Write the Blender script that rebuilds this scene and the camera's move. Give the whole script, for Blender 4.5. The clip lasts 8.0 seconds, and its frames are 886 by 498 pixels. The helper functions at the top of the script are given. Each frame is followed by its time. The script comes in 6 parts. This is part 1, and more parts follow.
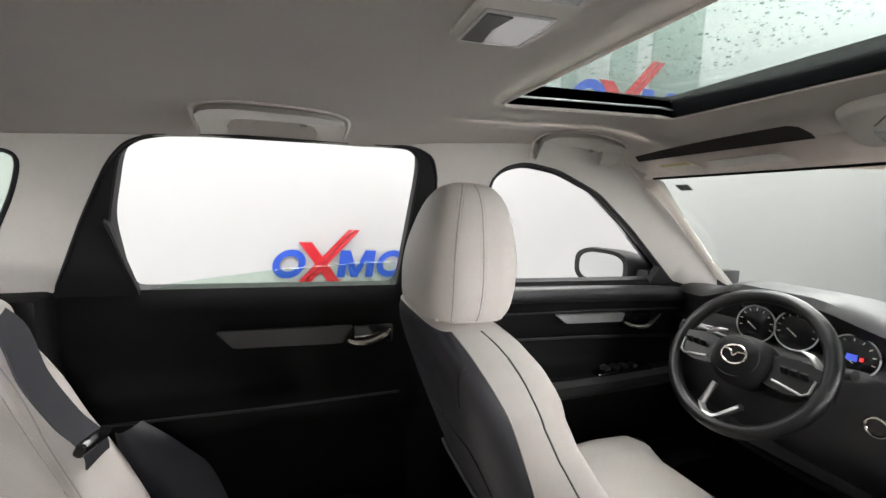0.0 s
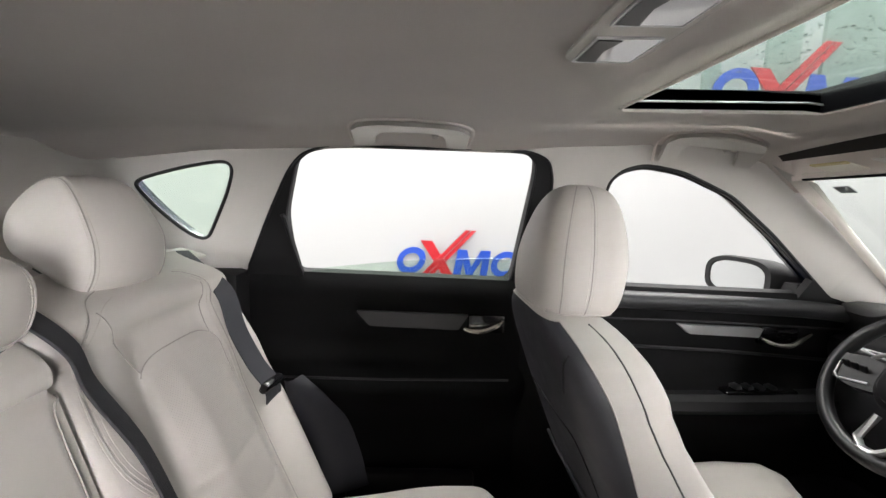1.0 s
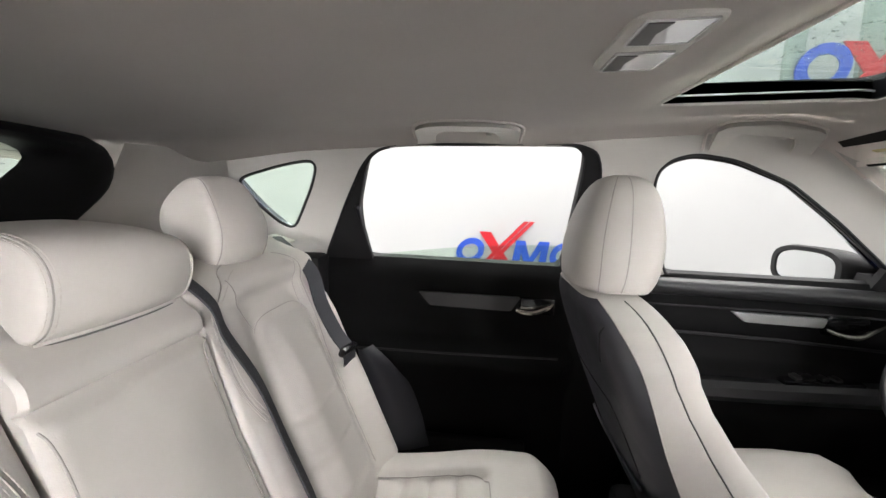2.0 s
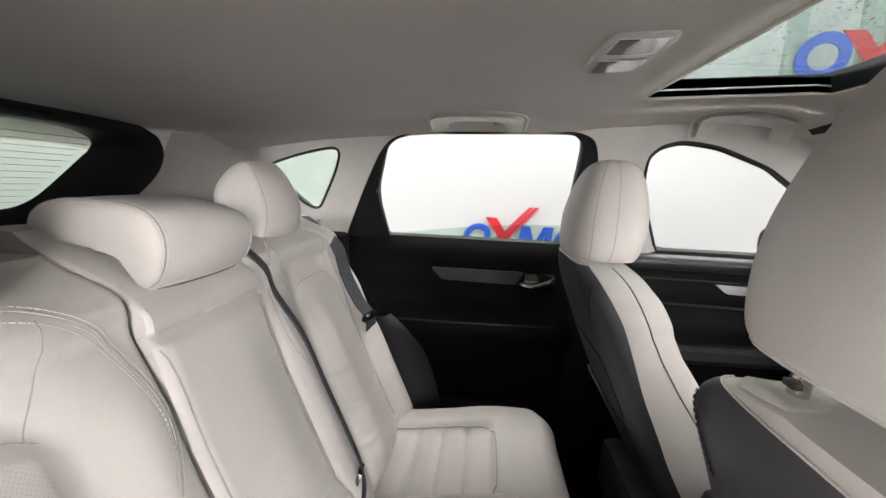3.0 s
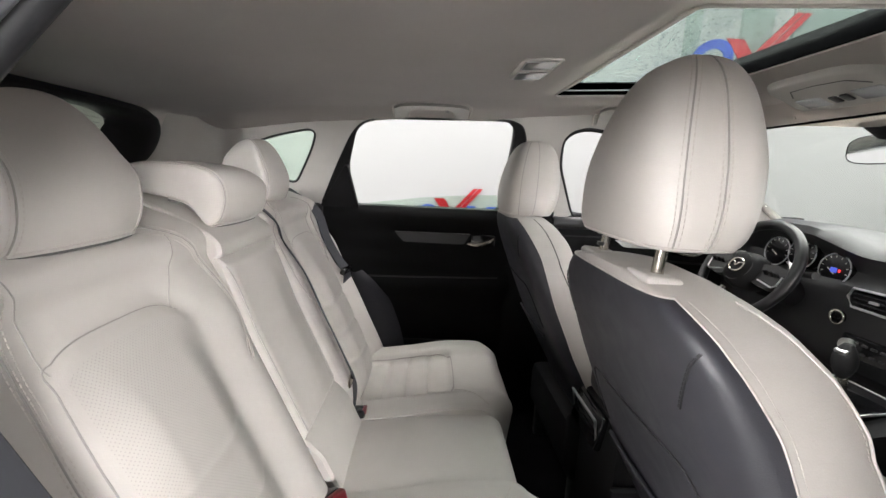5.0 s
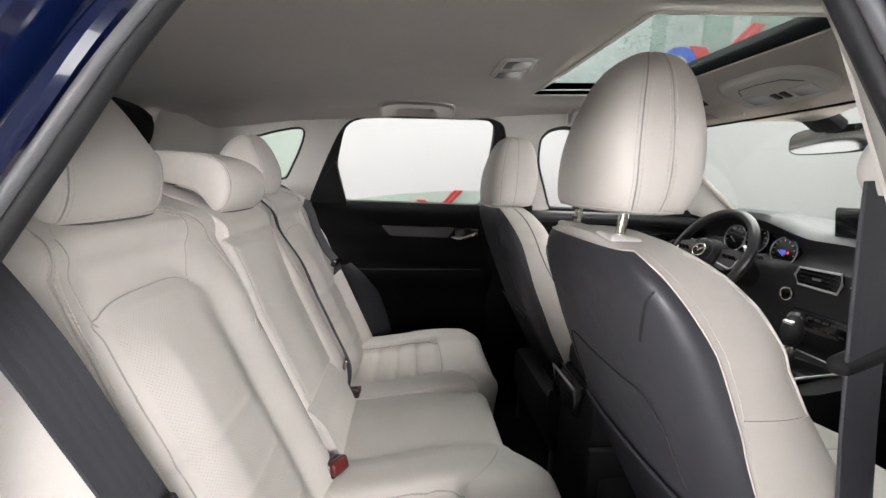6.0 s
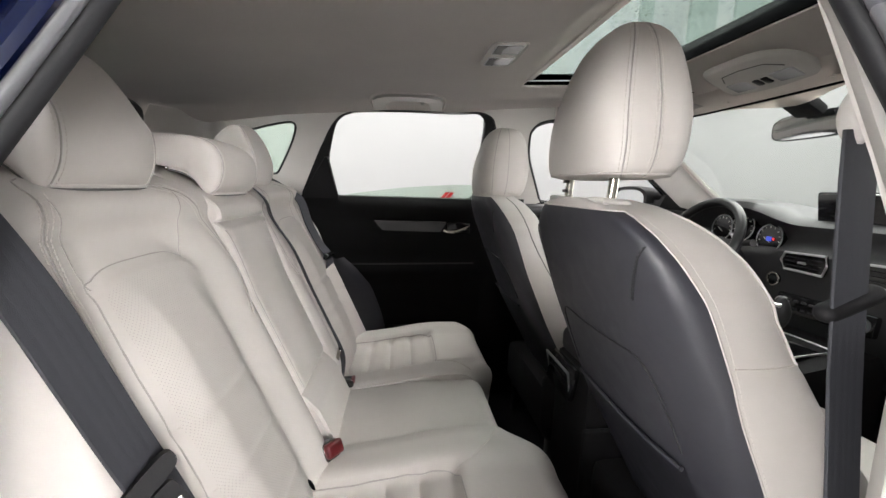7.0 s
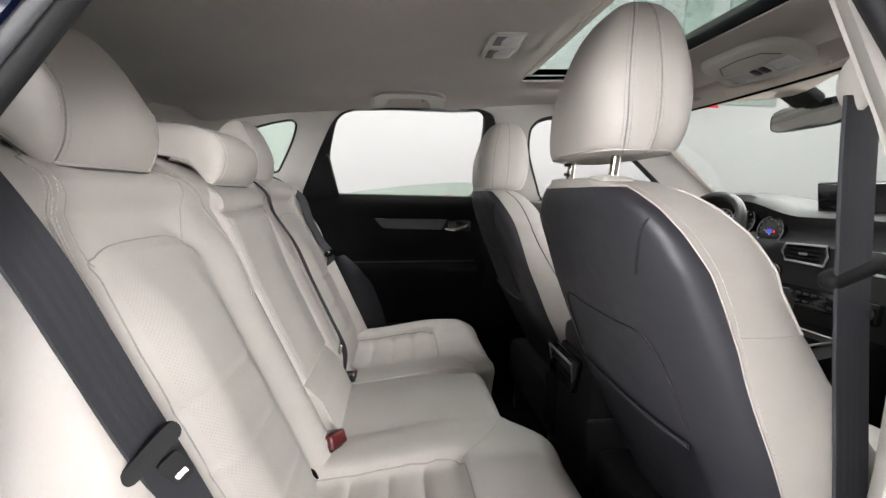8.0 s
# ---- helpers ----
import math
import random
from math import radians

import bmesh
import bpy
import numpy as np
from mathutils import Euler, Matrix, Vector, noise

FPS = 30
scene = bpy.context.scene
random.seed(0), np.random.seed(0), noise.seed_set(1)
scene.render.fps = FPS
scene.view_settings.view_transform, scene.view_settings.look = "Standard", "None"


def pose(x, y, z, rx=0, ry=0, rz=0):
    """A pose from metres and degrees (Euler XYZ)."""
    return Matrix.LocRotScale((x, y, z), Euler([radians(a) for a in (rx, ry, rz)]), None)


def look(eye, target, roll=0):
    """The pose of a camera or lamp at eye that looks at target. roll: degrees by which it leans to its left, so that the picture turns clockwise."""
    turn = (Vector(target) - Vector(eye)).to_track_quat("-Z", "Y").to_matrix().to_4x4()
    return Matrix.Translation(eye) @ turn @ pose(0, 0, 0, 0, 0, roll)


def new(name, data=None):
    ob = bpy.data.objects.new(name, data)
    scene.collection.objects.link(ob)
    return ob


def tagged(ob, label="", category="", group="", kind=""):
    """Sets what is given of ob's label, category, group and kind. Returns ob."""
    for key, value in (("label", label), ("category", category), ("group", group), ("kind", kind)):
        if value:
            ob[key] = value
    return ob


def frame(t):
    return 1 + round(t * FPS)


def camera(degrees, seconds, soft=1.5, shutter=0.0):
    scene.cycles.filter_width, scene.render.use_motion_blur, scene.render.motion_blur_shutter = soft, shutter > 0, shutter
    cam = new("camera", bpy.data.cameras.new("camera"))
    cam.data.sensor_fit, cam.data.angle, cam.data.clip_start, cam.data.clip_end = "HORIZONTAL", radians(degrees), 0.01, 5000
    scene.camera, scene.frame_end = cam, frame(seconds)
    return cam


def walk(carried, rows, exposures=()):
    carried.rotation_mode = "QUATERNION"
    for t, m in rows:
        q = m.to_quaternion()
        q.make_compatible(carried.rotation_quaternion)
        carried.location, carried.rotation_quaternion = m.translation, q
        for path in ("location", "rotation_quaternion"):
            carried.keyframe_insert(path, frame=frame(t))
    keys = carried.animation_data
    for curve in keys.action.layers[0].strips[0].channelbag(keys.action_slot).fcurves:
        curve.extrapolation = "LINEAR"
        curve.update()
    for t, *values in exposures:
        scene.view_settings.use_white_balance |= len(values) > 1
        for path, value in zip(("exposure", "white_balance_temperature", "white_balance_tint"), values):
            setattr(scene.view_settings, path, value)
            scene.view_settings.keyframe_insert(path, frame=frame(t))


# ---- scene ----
cam = camera(94.2, 8.0)
EXPOSURES = [(0.0, 0.51), (0.8, 0.60), (1.5, 0.64), (3.5, 0.53), (4.5, 0.42), (6.0, 0.34), (8.0, 0.28)]
PATH = [
    (0, (0.186, -0.279, 1.316), (0.849, 1.599, 1.129), 2.4),
    (0.5, (0.177, -0.313, 1.318), (0.549, 1.644, 1.134), 3.2),
    (1, (0.169, -0.353, 1.311), (0.292, 1.633, 1.109), 3.2),
    (1.5, (0.177, -0.399, 1.31), (0.111, 1.586, 1.079), 2.8),
    (2.8, (0.183, -0.559, 1.298), (-0.019, 1.409, 1.006), 2.5),
    (3, (0.177, -0.582, 1.294), (-0.012, 1.384, 0.985), 2.6),
    (3.5, (0.153, -0.648, 1.28), (0.021, 1.318, 0.938), 2.9),
    (4, (0.145, -0.714, 1.275), (0.08, 1.252, 0.911), 3.1),
    (4.5, (0.16, -0.792, 1.273), (0.162, 1.172, 0.897), 3.0),
    (5.8, (0.123, -0.934, 1.226), (0.286, 1.032, 0.9), 2.3),
    (6, (0.124, -0.942, 1.222), (0.296, 1.023, 0.893), 2.3),
    (6.5, (0.123, -0.954, 1.197), (0.322, 1.011, 0.885), 2.0),
    (7, (0.121, -0.955, 1.17), (0.333, 1.012, 0.878), 1.8),
    (7.5, (0.119, -0.956, 1.152), (0.331, 1.014, 0.879), 1.5),
    (8, (0.117, -0.96, 1.134), (0.33, 1.011, 0.874), 1.3),
]
walk(cam, [(t, look(eye, target, roll)) for t, eye, target, roll in PATH], EXPOSURES)

# ---- light: a white photo booth with a luminous ceiling ----
world = bpy.data.worlds.new("world")
scene.world = world
world.use_nodes = True
world.node_tree.nodes["Background"].inputs[0].default_value = (0.9, 0.95, 1.0, 1)
world.node_tree.nodes["Background"].inputs[1].default_value = 0.05
scene.view_settings.exposure = 0.0
CEILING_POWER = 8.6


# ---- materials ----
def nodes_of(name):
    m = bpy.data.materials.new(name)
    m.use_nodes = True
    n = m.node_tree.nodes
    return m, n, m.node_tree.links, n["Principled BSDF"]


def surface(name, colour, rough=0.5, metal=0.0, grain=0.0, grain_scale=600.0, wear=0.08, wear_scale=9.0, spec=0.5, coat=0.0, sheen=0.0, stretch=None):
    """A material with broad tonal variation, fine grain and relief, in metres of the world."""
    m, n, l, b = nodes_of(name)
    b.inputs["Metallic"].default_value = metal
    b.inputs["Specular IOR Level"].default_value = spec
    b.inputs["Coat Weight"].default_value = coat
    b.inputs["Sheen Weight"].default_value = sheen
    geo = n.new("ShaderNodeNewGeometry")
    at = geo.outputs["Position"]
    if stretch:
        mul = n.new("ShaderNodeVectorMath")
        mul.operation = "MULTIPLY"
        mul.inputs[1].default_value = stretch
        l.new(at, mul.inputs[0])
        at = mul.outputs[0]
    big = n.new("ShaderNodeTexNoise")
    big.inputs["Scale"].default_value = wear_scale
    big.inputs["Detail"].default_value = 4
    l.new(at, big.inputs["Vector"])
    fine = n.new("ShaderNodeTexNoise")
    fine.inputs["Scale"].default_value = grain_scale
    fine.inputs["Detail"].default_value = 2
    l.new(at, fine.inputs["Vector"])
    ramp = n.new("ShaderNodeMapRange")
    ramp.inputs["From Min"].default_value, ramp.inputs["From Max"].default_value = 0.3, 0.7
    ramp.inputs["To Min"].default_value, ramp.inputs["To Max"].default_value = 1 - wear, 1 + wear
    l.new(big.outputs["Fac"], ramp.inputs["Value"])
    ramp2 = n.new("ShaderNodeMapRange")
    ramp2.inputs["From Min"].default_value, ramp2.inputs["From Max"].default_value = 0.3, 0.7
    ramp2.inputs["To Min"].default_value, ramp2.inputs["To Max"].default_value = 1 - wear * 0.6, 1 + wear * 0.6
    l.new(fine.outputs["Fac"], ramp2.inputs["Value"])
    mul1 = n.new("ShaderNodeMath")
    mul1.operation = "MULTIPLY"
    l.new(ramp.outputs[0], mul1.inputs[0])
    l.new(ramp2.outputs[0], mul1.inputs[1])
    tint = n.new("ShaderNodeVectorMath")
    tint.operation = "SCALE"
    tint.inputs[0].default_value = colour
    l.new(mul1.outputs[0], tint.inputs["Scale"])
    l.new(tint.outputs[0], b.inputs["Base Color"])
    rr = n.new("ShaderNodeMapRange")
    rr.inputs["To Min"].default_value, rr.inputs["To Max"].default_value = max(0.02, rough - 0.08), min(1, rough + 0.08)
    l.new(big.outputs["Fac"], rr.inputs["Value"])
    l.new(rr.outputs[0], b.inputs["Roughness"])
    if grain:
        bump = n.new("ShaderNodeBump")
        bump.inputs["Strength"].default_value = grain
        bump.inputs["Distance"].default_value = 0.0006
        l.new(fine.outputs["Fac"], bump.inputs["Height"])
        l.new(bump.outputs[0], b.inputs["Normal"])
    return m


def leather(name, colour, rough=0.52, perforated=False):
    """Grained leather with soft creases; perforated: rows of punched holes."""
    m, n, l, b = nodes_of(name)
    b.inputs["Specular IOR Level"].default_value = 0.62
    geo = n.new("ShaderNodeNewGeometry")
    cells = n.new("ShaderNodeTexVoronoi")
    cells.inputs["Scale"].default_value = 700
    l.new(geo.outputs["Position"], cells.inputs["Vector"])
    soft = n.new("ShaderNodeTexNoise")
    soft.inputs["Scale"].default_value = 7
    soft.inputs["Detail"].default_value = 5
    l.new(geo.outputs["Position"], soft.inputs["Vector"])
    crease = n.new("ShaderNodeTexNoise")
    crease.inputs["Scale"].default_value = 28
    crease.inputs["Detail"].default_value = 3
    crease.inputs["Distortion"].default_value = 0.7
    l.new(geo.outputs["Position"], crease.inputs["Vector"])
    shade = n.new("ShaderNodeMapRange")
    shade.inputs["From Min"].default_value, shade.inputs["From Max"].default_value = 0.3, 0.7
    shade.inputs["To Min"].default_value, shade.inputs["To Max"].default_value = 0.93, 1.05
    l.new(soft.outputs["Fac"], shade.inputs["Value"])
    tint = n.new("ShaderNodeVectorMath")
    tint.operation = "SCALE"
    tint.inputs[0].default_value = colour
    l.new(shade.outputs[0], tint.inputs["Scale"])
    rr = n.new("ShaderNodeMapRange")
    rr.inputs["To Min"].default_value, rr.inputs["To Max"].default_value = rough - 0.08, rough + 0.1
    l.new(crease.outputs["Fac"], rr.inputs["Value"])
    l.new(rr.outputs[0], b.inputs["Roughness"])
    bump = n.new("ShaderNodeBump")
    bump.inputs["Strength"].default_value, bump.inputs["Distance"].default_value = 0.25, 0.0003
    l.new(cells.outputs["Distance"], bump.inputs["Height"])
    bump2 = n.new("ShaderNodeBump")
    bump2.inputs["Strength"].default_value, bump2.inputs["Distance"].default_value = 0.10, 0.003
    l.new(crease.outputs["Fac"], bump2.inputs["Height"])
    l.new(bump.outputs[0], bump2.inputs["Normal"])
    l.new(bump2.outputs[0], b.inputs["Normal"])
    colour_out = tint.outputs[0]
    if perforated:
        sep = n.new("ShaderNodeSeparateXYZ")
        l.new(geo.outputs["Position"], sep.inputs[0])

        def wave(sock, k, off):
            a = n.new("ShaderNodeMath")
            a.operation = "MULTIPLY_ADD"
            a.inputs[1].default_value, a.inputs[2].default_value = k, off
            l.new(sock, a.inputs[0])
            s = n.new("ShaderNodeMath")
            s.operation = "SINE"
            l.new(a.outputs[0], s.inputs[0])
            return s.outputs[0]
        k = 2 * math.pi / 0.0050
        p = n.new("ShaderNodeMath")
        p.operation = "MULTIPLY"
        l.new(wave(sep.outputs["Y"], k, 0.0), p.inputs[0])
        l.new(wave(sep.outputs["Z"], k, 0.0), p.inputs[1])
        hole = n.new("ShaderNodeMapRange")
        hole.inputs["From Min"].default_value, hole.inputs["From Max"].default_value = 0.66, 0.86
        hole.inputs["To Min"].default_value, hole.inputs["To Max"].default_value = 1.0, 0.72
        l.new(p.outputs[0], hole.inputs["Value"])
        t2 = n.new("ShaderNodeVectorMath")
        t2.operation = "SCALE"
        l.new(tint.outputs[0], t2.inputs[0])
        l.new(hole.outputs[0], t2.inputs["Scale"])
        colour_out = t2.outputs[0]
    l.new(colour_out, b.inputs["Base Color"])
    return m


def glass(name, tint, rough=0.0, gain=0.8, film=0.0):
    """Thin sheet glass: clear through, with a gloss that grows at a slant."""
    m, n, l, b = nodes_of(name)
    n.remove(b)
    out = n["Material Output"]
    clear = n.new("ShaderNodeBsdfTransparent")
    clear.inputs[0].default_value = (*tint, 1)
    gloss = n.new("ShaderNodeBsdfGlossy")
    gloss.inputs["Roughness"].default_value = rough
    slant = n.new("ShaderNodeLayerWeight")
    p5 = n.new("ShaderNodeMath")
    p5.operation = "POWER"
    p5.inputs[1].default_value = 5.0
    l.new(slant.outputs["Facing"], p5.inputs[0])
    amount = n.new("ShaderNodeMath")
    amount.operation = "MULTIPLY_ADD"
    amount.inputs[1].default_value, amount.inputs[2].default_value = 0.5 * gain, 0.03 * gain
    l.new(p5.outputs[0], amount.inputs[0])
    mixer = n.new("ShaderNodeMixShader")
    l.new(amount.outputs[0], mixer.inputs[0])
    l.new(clear.outputs[0], mixer.inputs[1])
    l.new(gloss.outputs[0], mixer.inputs[2])
    last = mixer
    if film:
        haze = n.new("ShaderNodeBsdfTranslucent")
        haze.inputs[0].default_value = (0.86, 0.93, 0.91, 1)
        last = n.new("ShaderNodeMixShader")
        last.inputs[0].default_value = film
        l.new(mixer.outputs[0], last.inputs[1])
        l.new(haze.outputs[0], last.inputs[2])
    l.new(last.outputs[0], out.inputs[0])
    return m


def glow(name, colour, strength):
    m, n, l, b = nodes_of(name)
    b.inputs["Base Color"].default_value = (*colour, 1)
    b.inputs["Emission Color"].default_value = (*colour, 1)
    b.inputs["Emission Strength"].default_value = strength
    return m


# deeper shade colour for the inner cover seam and below the headrest piping
DEEP_SEAM_SHADE = surface("deep_seam_shade", (0.10, 0.098, 0.095), 0.8)
# darkened leather colour that paints the shade in seam grooves and folds
SEAM_SHADE = surface("seam_shadow_leather", (0.33, 0.31, 0.29), 0.8)
CREAM = leather("cream_leather", (0.500, 0.468, 0.440))
CREAM_HOLES = leather("perforated_cream_leather", (0.500, 0.468, 0.440), perforated=True)
CHARCOAL = leather("charcoal_leather", (0.026, 0.026, 0.033), 0.46)
STITCH = surface("cream_thread", (0.50, 0.465, 0.43), 0.8)
PIPING = surface("cream_piping", (0.56, 0.53, 0.50), 0.5)
THREAD_DARK = surface("dark_thread", (0.02, 0.02, 0.022), 0.8)
LINER = surface("headliner_fabric", (0.66, 0.61, 0.576), 0.95, grain=0.8, grain_scale=900, wear=0.04, wear_scale=5, spec=0.15, sheen=0.15)
TRIM = surface("beige_trim_plastic", (0.47, 0.45, 0.425), 0.6, grain=0.4, grain_scale=1200, wear=0.04)
BLACK = surface("black_soft_plastic", (0.0092, 0.0090, 0.0100), 0.6, grain=0.5, grain_scale=900, wear=0.15, spec=0.2)
SLATE = surface("black_soft_pad", (0.015, 0.015, 0.0165), 0.45, grain=0.5, grain_scale=900, wear=0.12)
INSERT = surface("grey_trim_insert", (0.055, 0.054, 0.055), 0.4, metal=0.4, wear=0.06)
SILVER = surface("satin_silver", (0.66, 0.66, 0.66), 0.36, metal=1.0, wear=0.05)
CHROME = surface("chrome", (0.56, 0.53, 0.47), 0.2, metal=1.0, wear=0.04)
DEEP_BLACK = surface("deep_black_frame", (0.0025, 0.0025, 0.003), 0.5, wear=0.1, spec=0.03)
RIM = surface("black_rim_leather", (0.007, 0.007, 0.008), 0.36, grain=0.3, grain_scale=900, wear=0.1, spec=0.5)
GLOSS = surface("gloss_black", (0.008, 0.008, 0.009), 0.12, wear=0.1)
RECESS_SHADE = surface("painted_recess_shade", (0.035, 0.031, 0.029), 0.9, grain=0.3, grain_scale=900, spec=0.1)
RUBBER = surface("rubber_seal", (0.012, 0.012, 0.0135), 0.55, wear=0.2, spec=0.3)
CARPET = surface("black_carpet", (0.006, 0.006, 0.007), 1.0, grain=1.0, grain_scale=500, wear=0.3, spec=0.1)
WEB = surface("belt_webbing", (0.028, 0.029, 0.035), 0.7, grain=0.5, grain_scale=900, wear=0.06, stretch=(1, 4, 1))
RED = surface("red_plastic", (0.085, 0.004, 0.007), 0.3, wear=0.08)
PAINT = surface("dark_blue_paint", (0.0016, 0.0048, 0.027), 0.13, metal=0.1, wear=0.06, coat=0.8)
BOOTH = surface("white_booth_wall", (0.285, 0.285, 0.286), 0.7, wear=0.02, wear_scale=1.2)
BOOTH_FLOOR = surface("booth_floor", (0.42, 0.42, 0.41), 0.45, wear=0.12, wear_scale=2)
BOOTH_PANEL = surface("green_grey_panel", (0.17, 0.20, 0.185), 0.6, wear=0.03)
PANES = glass("clear_glass", (0.965, 0.985, 0.975))
GREEN_PANE = glass("green_tinted_glass", (0.84, 0.91, 0.86))
ROOF_PANE = glass("roof_glass", (0.70, 0.765, 0.745), 0.0, 0.3, film=0.012)
MIRROR = surface("mirror_glass", (0.86, 0.87, 0.88), 0.02, metal=1.0, wear=0.0)
LENS = surface("lamp_lens", (0.55, 0.55, 0.57), 0.1, wear=0.05, coat=1.0)
LOGO_BLUE = surface("sign_blue", (0.008, 0.045, 0.30), 0.4, wear=0.03)
LOGO_RED = surface("sign_red", (0.32, 0.006, 0.012), 0.4, wear=0.03)
LOGO_GREY = surface("sign_grey", (0.10, 0.11, 0.11), 0.5, wear=0.03)
WHITE_LABEL = surface("white_label", (0.7, 0.68, 0.6), 0.5, wear=0.03)
YELLOW_LABEL = surface("yellow_label", (0.52, 0.45, 0.22), 0.5, wear=0.03)
DROPLET = glass("water_drop", (0.70, 0.77, 0.75), 0.05)
SCREEN_GLOW = glow("blue_display", (0.10, 0.16, 0.9), 0.35)
RED_GLOW = glow("red_display", (0.9, 0.05, 0.05), 0.8)
LIGHT = glow("luminous_ceiling", (1.0, 0.985, 0.96), CEILING_POWER)


# ---- mesh helpers ----
def thing(name, label, category, at=(0, 0, 0), group="", kind=""):
    ob = new(name)
    ob.location = at
    ob.empty_display_size = 0.05
    return tagged(ob, label, category, group, kind)


def to_mesh(name, bm, material, sharp=38):
    me = bpy.data.meshes.new(name)
    bmesh.ops.recalc_face_normals(bm, faces=bm.faces[:])
    bm.to_mesh(me)
    bm.free()
    me.materials.append(material)
    me.shade_smooth()
    me.set_sharp_from_angle(angle=radians(sharp))
    return me


def part(name, bm, material, parent=None, label="", sharp=38):
    ob = new(name, to_mesh(name, bm, material, sharp))
    if parent is not None:
        ob.parent = parent
        if parent.parent is None:
            ob.location = -Vector(parent.location)
    return tagged(ob, label)


def setting(name, bm, material, label, category, sharp=38):
    return tagged(part(name, bm, material, None, "", sharp), label, category, kind="structure")


def grid(f, nu, nv, close_u=False):
    """A sheet through f(u, v), u and v from 0 to 1."""
    bm = bmesh.new()
    rows = [[bm.verts.new(f(i / nu, j / nv)) for j in range(nv + 1)] for i in range(nu if close_u else nu + 1)]
    for i in range(nu):
        a, b = rows[i], rows[(i + 1) % len(rows)]
        for j in range(nv):
            bm.faces.new((a[j], a[j + 1], b[j + 1], b[j]))
    return bm


def loft(rings, cap=True):
    """A skin over closed rings of equal length."""
    bm = bmesh.new()
    vs = [[bm.verts.new(p) for p in r] for r in rings]
    n = len(rings[0])
    for a, b in zip(vs, vs[1:]):
        for j in range(n):
            bm.faces.new((a[j], a[(j + 1) % n], b[(j + 1) % n], b[j]))
    if cap:
        bm.faces.new(vs[0][::-1])
        bm.faces.new(vs[-1])
    return bm


def curve_through(points, steps=6, closed=False):
    """A smooth line through the points."""
    pts = [Vector(p) for p in points]
    n = len(pts)
    out = []
    for i in range(n if closed else n - 1):
        p0 = pts[(i - 1) % n] if closed or i > 0 else pts[0]
        p1, p2 = pts[i], pts[(i + 1) % n]
        p3 = pts[(i + 2) % n] if closed or i + 2 < n else pts[-1]
        for s in range(steps):
            t = s / steps
            out.append(0.5 * ((2 * p1) + (p2 - p0) * t + (2 * p0 - 5 * p1 + 4 * p2 - p3) * t * t + (3 * p1 - p0 - 3 * p2 + p3) * t ** 3))
    if not closed:
        out.append(pts[-1])
    return out


def tube(points, r, n=8, closed=False, flat=1.0, bm=None):
    """A round bar along the points; flat squeezes it."""
    pts = [Vector(p) for p in points]
    bm = bm or bmesh.new()
    rings = []
    up = Vector((0.13, 0.21, 0.97))
    for i, p in enumerate(pts):
        a = pts[i - 1] if i or closed else pts[0]
        b = pts[(i + 1) % len(pts)] if i + 1 < len(pts) or closed else pts[-1]
        d = (b - a).normalized()
        s = d.cross(up)
        s = s.normalized() if s.length > 1e-4 else Vector((1, 0, 0))
        w = s.cross(d)
        rad = r(i / max(1, len(pts) - 1)) if callable(r) else r
        rings.append([bm.verts.new(p + s * (math.cos(2 * math.pi * k / n) * rad) + w * (math.sin(2 * math.pi * k / n) * rad * flat)) for k in range(n)])
    pairs = list(zip(rings, rings[1:])) + ([(rings[-1], rings[0])] if closed else [])
    for a, b in pairs:
        for k in range(n):
            bm.faces.new((a[k], a[(k + 1) % n], b[(k + 1) % n], b[k]))
    if not closed:
        bm.faces.new(rings[0][::-1])
        bm.faces.new(rings[-1])
    return bm


def stitches(points, length=0.0042, gap=0.0022, r=0.00055):
    """Separate short threads along a line, in one mesh."""
    bm = bmesh.new()
    pts = [Vector(p) for p in points]
    runs = [0.0]
    for a, b in zip(pts, pts[1:]):
        runs.append(runs[-1] + (b - a).length)

    def at(s):
        for k in range(len(pts) - 1):
            if s <= runs[k + 1] and runs[k + 1] > runs[k]:
                return pts[k].lerp(pts[k + 1], (s - runs[k]) / (runs[k + 1] - runs[k]))
        return pts[-1]
    s = 0.0
    while s + length < runs[-1]:
        tube([at(s), at(s + length)], r, 4, bm=bm)
        s += length + gap
    return bm


def rbox(centre, size, r=0.006, turn=(0, 0, 0), bm=None, seg=2):
    """A block with rounded edges."""
    own = bmesh.new()
    bmesh.ops.create_cube(own, size=1.0)
    for v in own.verts:
        v.co = Vector((v.co.x * size[0], v.co.y * size[1], v.co.z * size[2]))
    if r > 0:
        bmesh.ops.bevel(own, geom=own.edges[:], offset=min(r, min(size) * 0.49), segments=seg, profile=0.5, affect="EDGES")
    m = Matrix.Translation(centre) @ Euler([radians(a) for a in turn]).to_matrix().to_4x4()
    own.transform(m)
    if bm is None:
        return own
    me = bpy.data.meshes.new("tmp")
    own.to_mesh(me)
    own.free()
    bm.from_mesh(me)
    bpy.data.meshes.remove(me)
    return bm


def disc(centre, axis, r, h, n=32, bevel=0.0):
    bm = bmesh.new()
    bmesh.ops.create_cone(bm, cap_ends=True, segments=n, radius1=r, radius2=r, depth=h)
    if bevel:
        bmesh.ops.bevel(bm, geom=[e for e in bm.edges if e.calc_face_angle(0) > 1], offset=bevel, segments=2, affect="EDGES")
    bm.transform(Matrix.Translation(centre) @ Vector((0, 0, 1)).rotation_difference(Vector(axis)).to_matrix().to_4x4())
    return bm


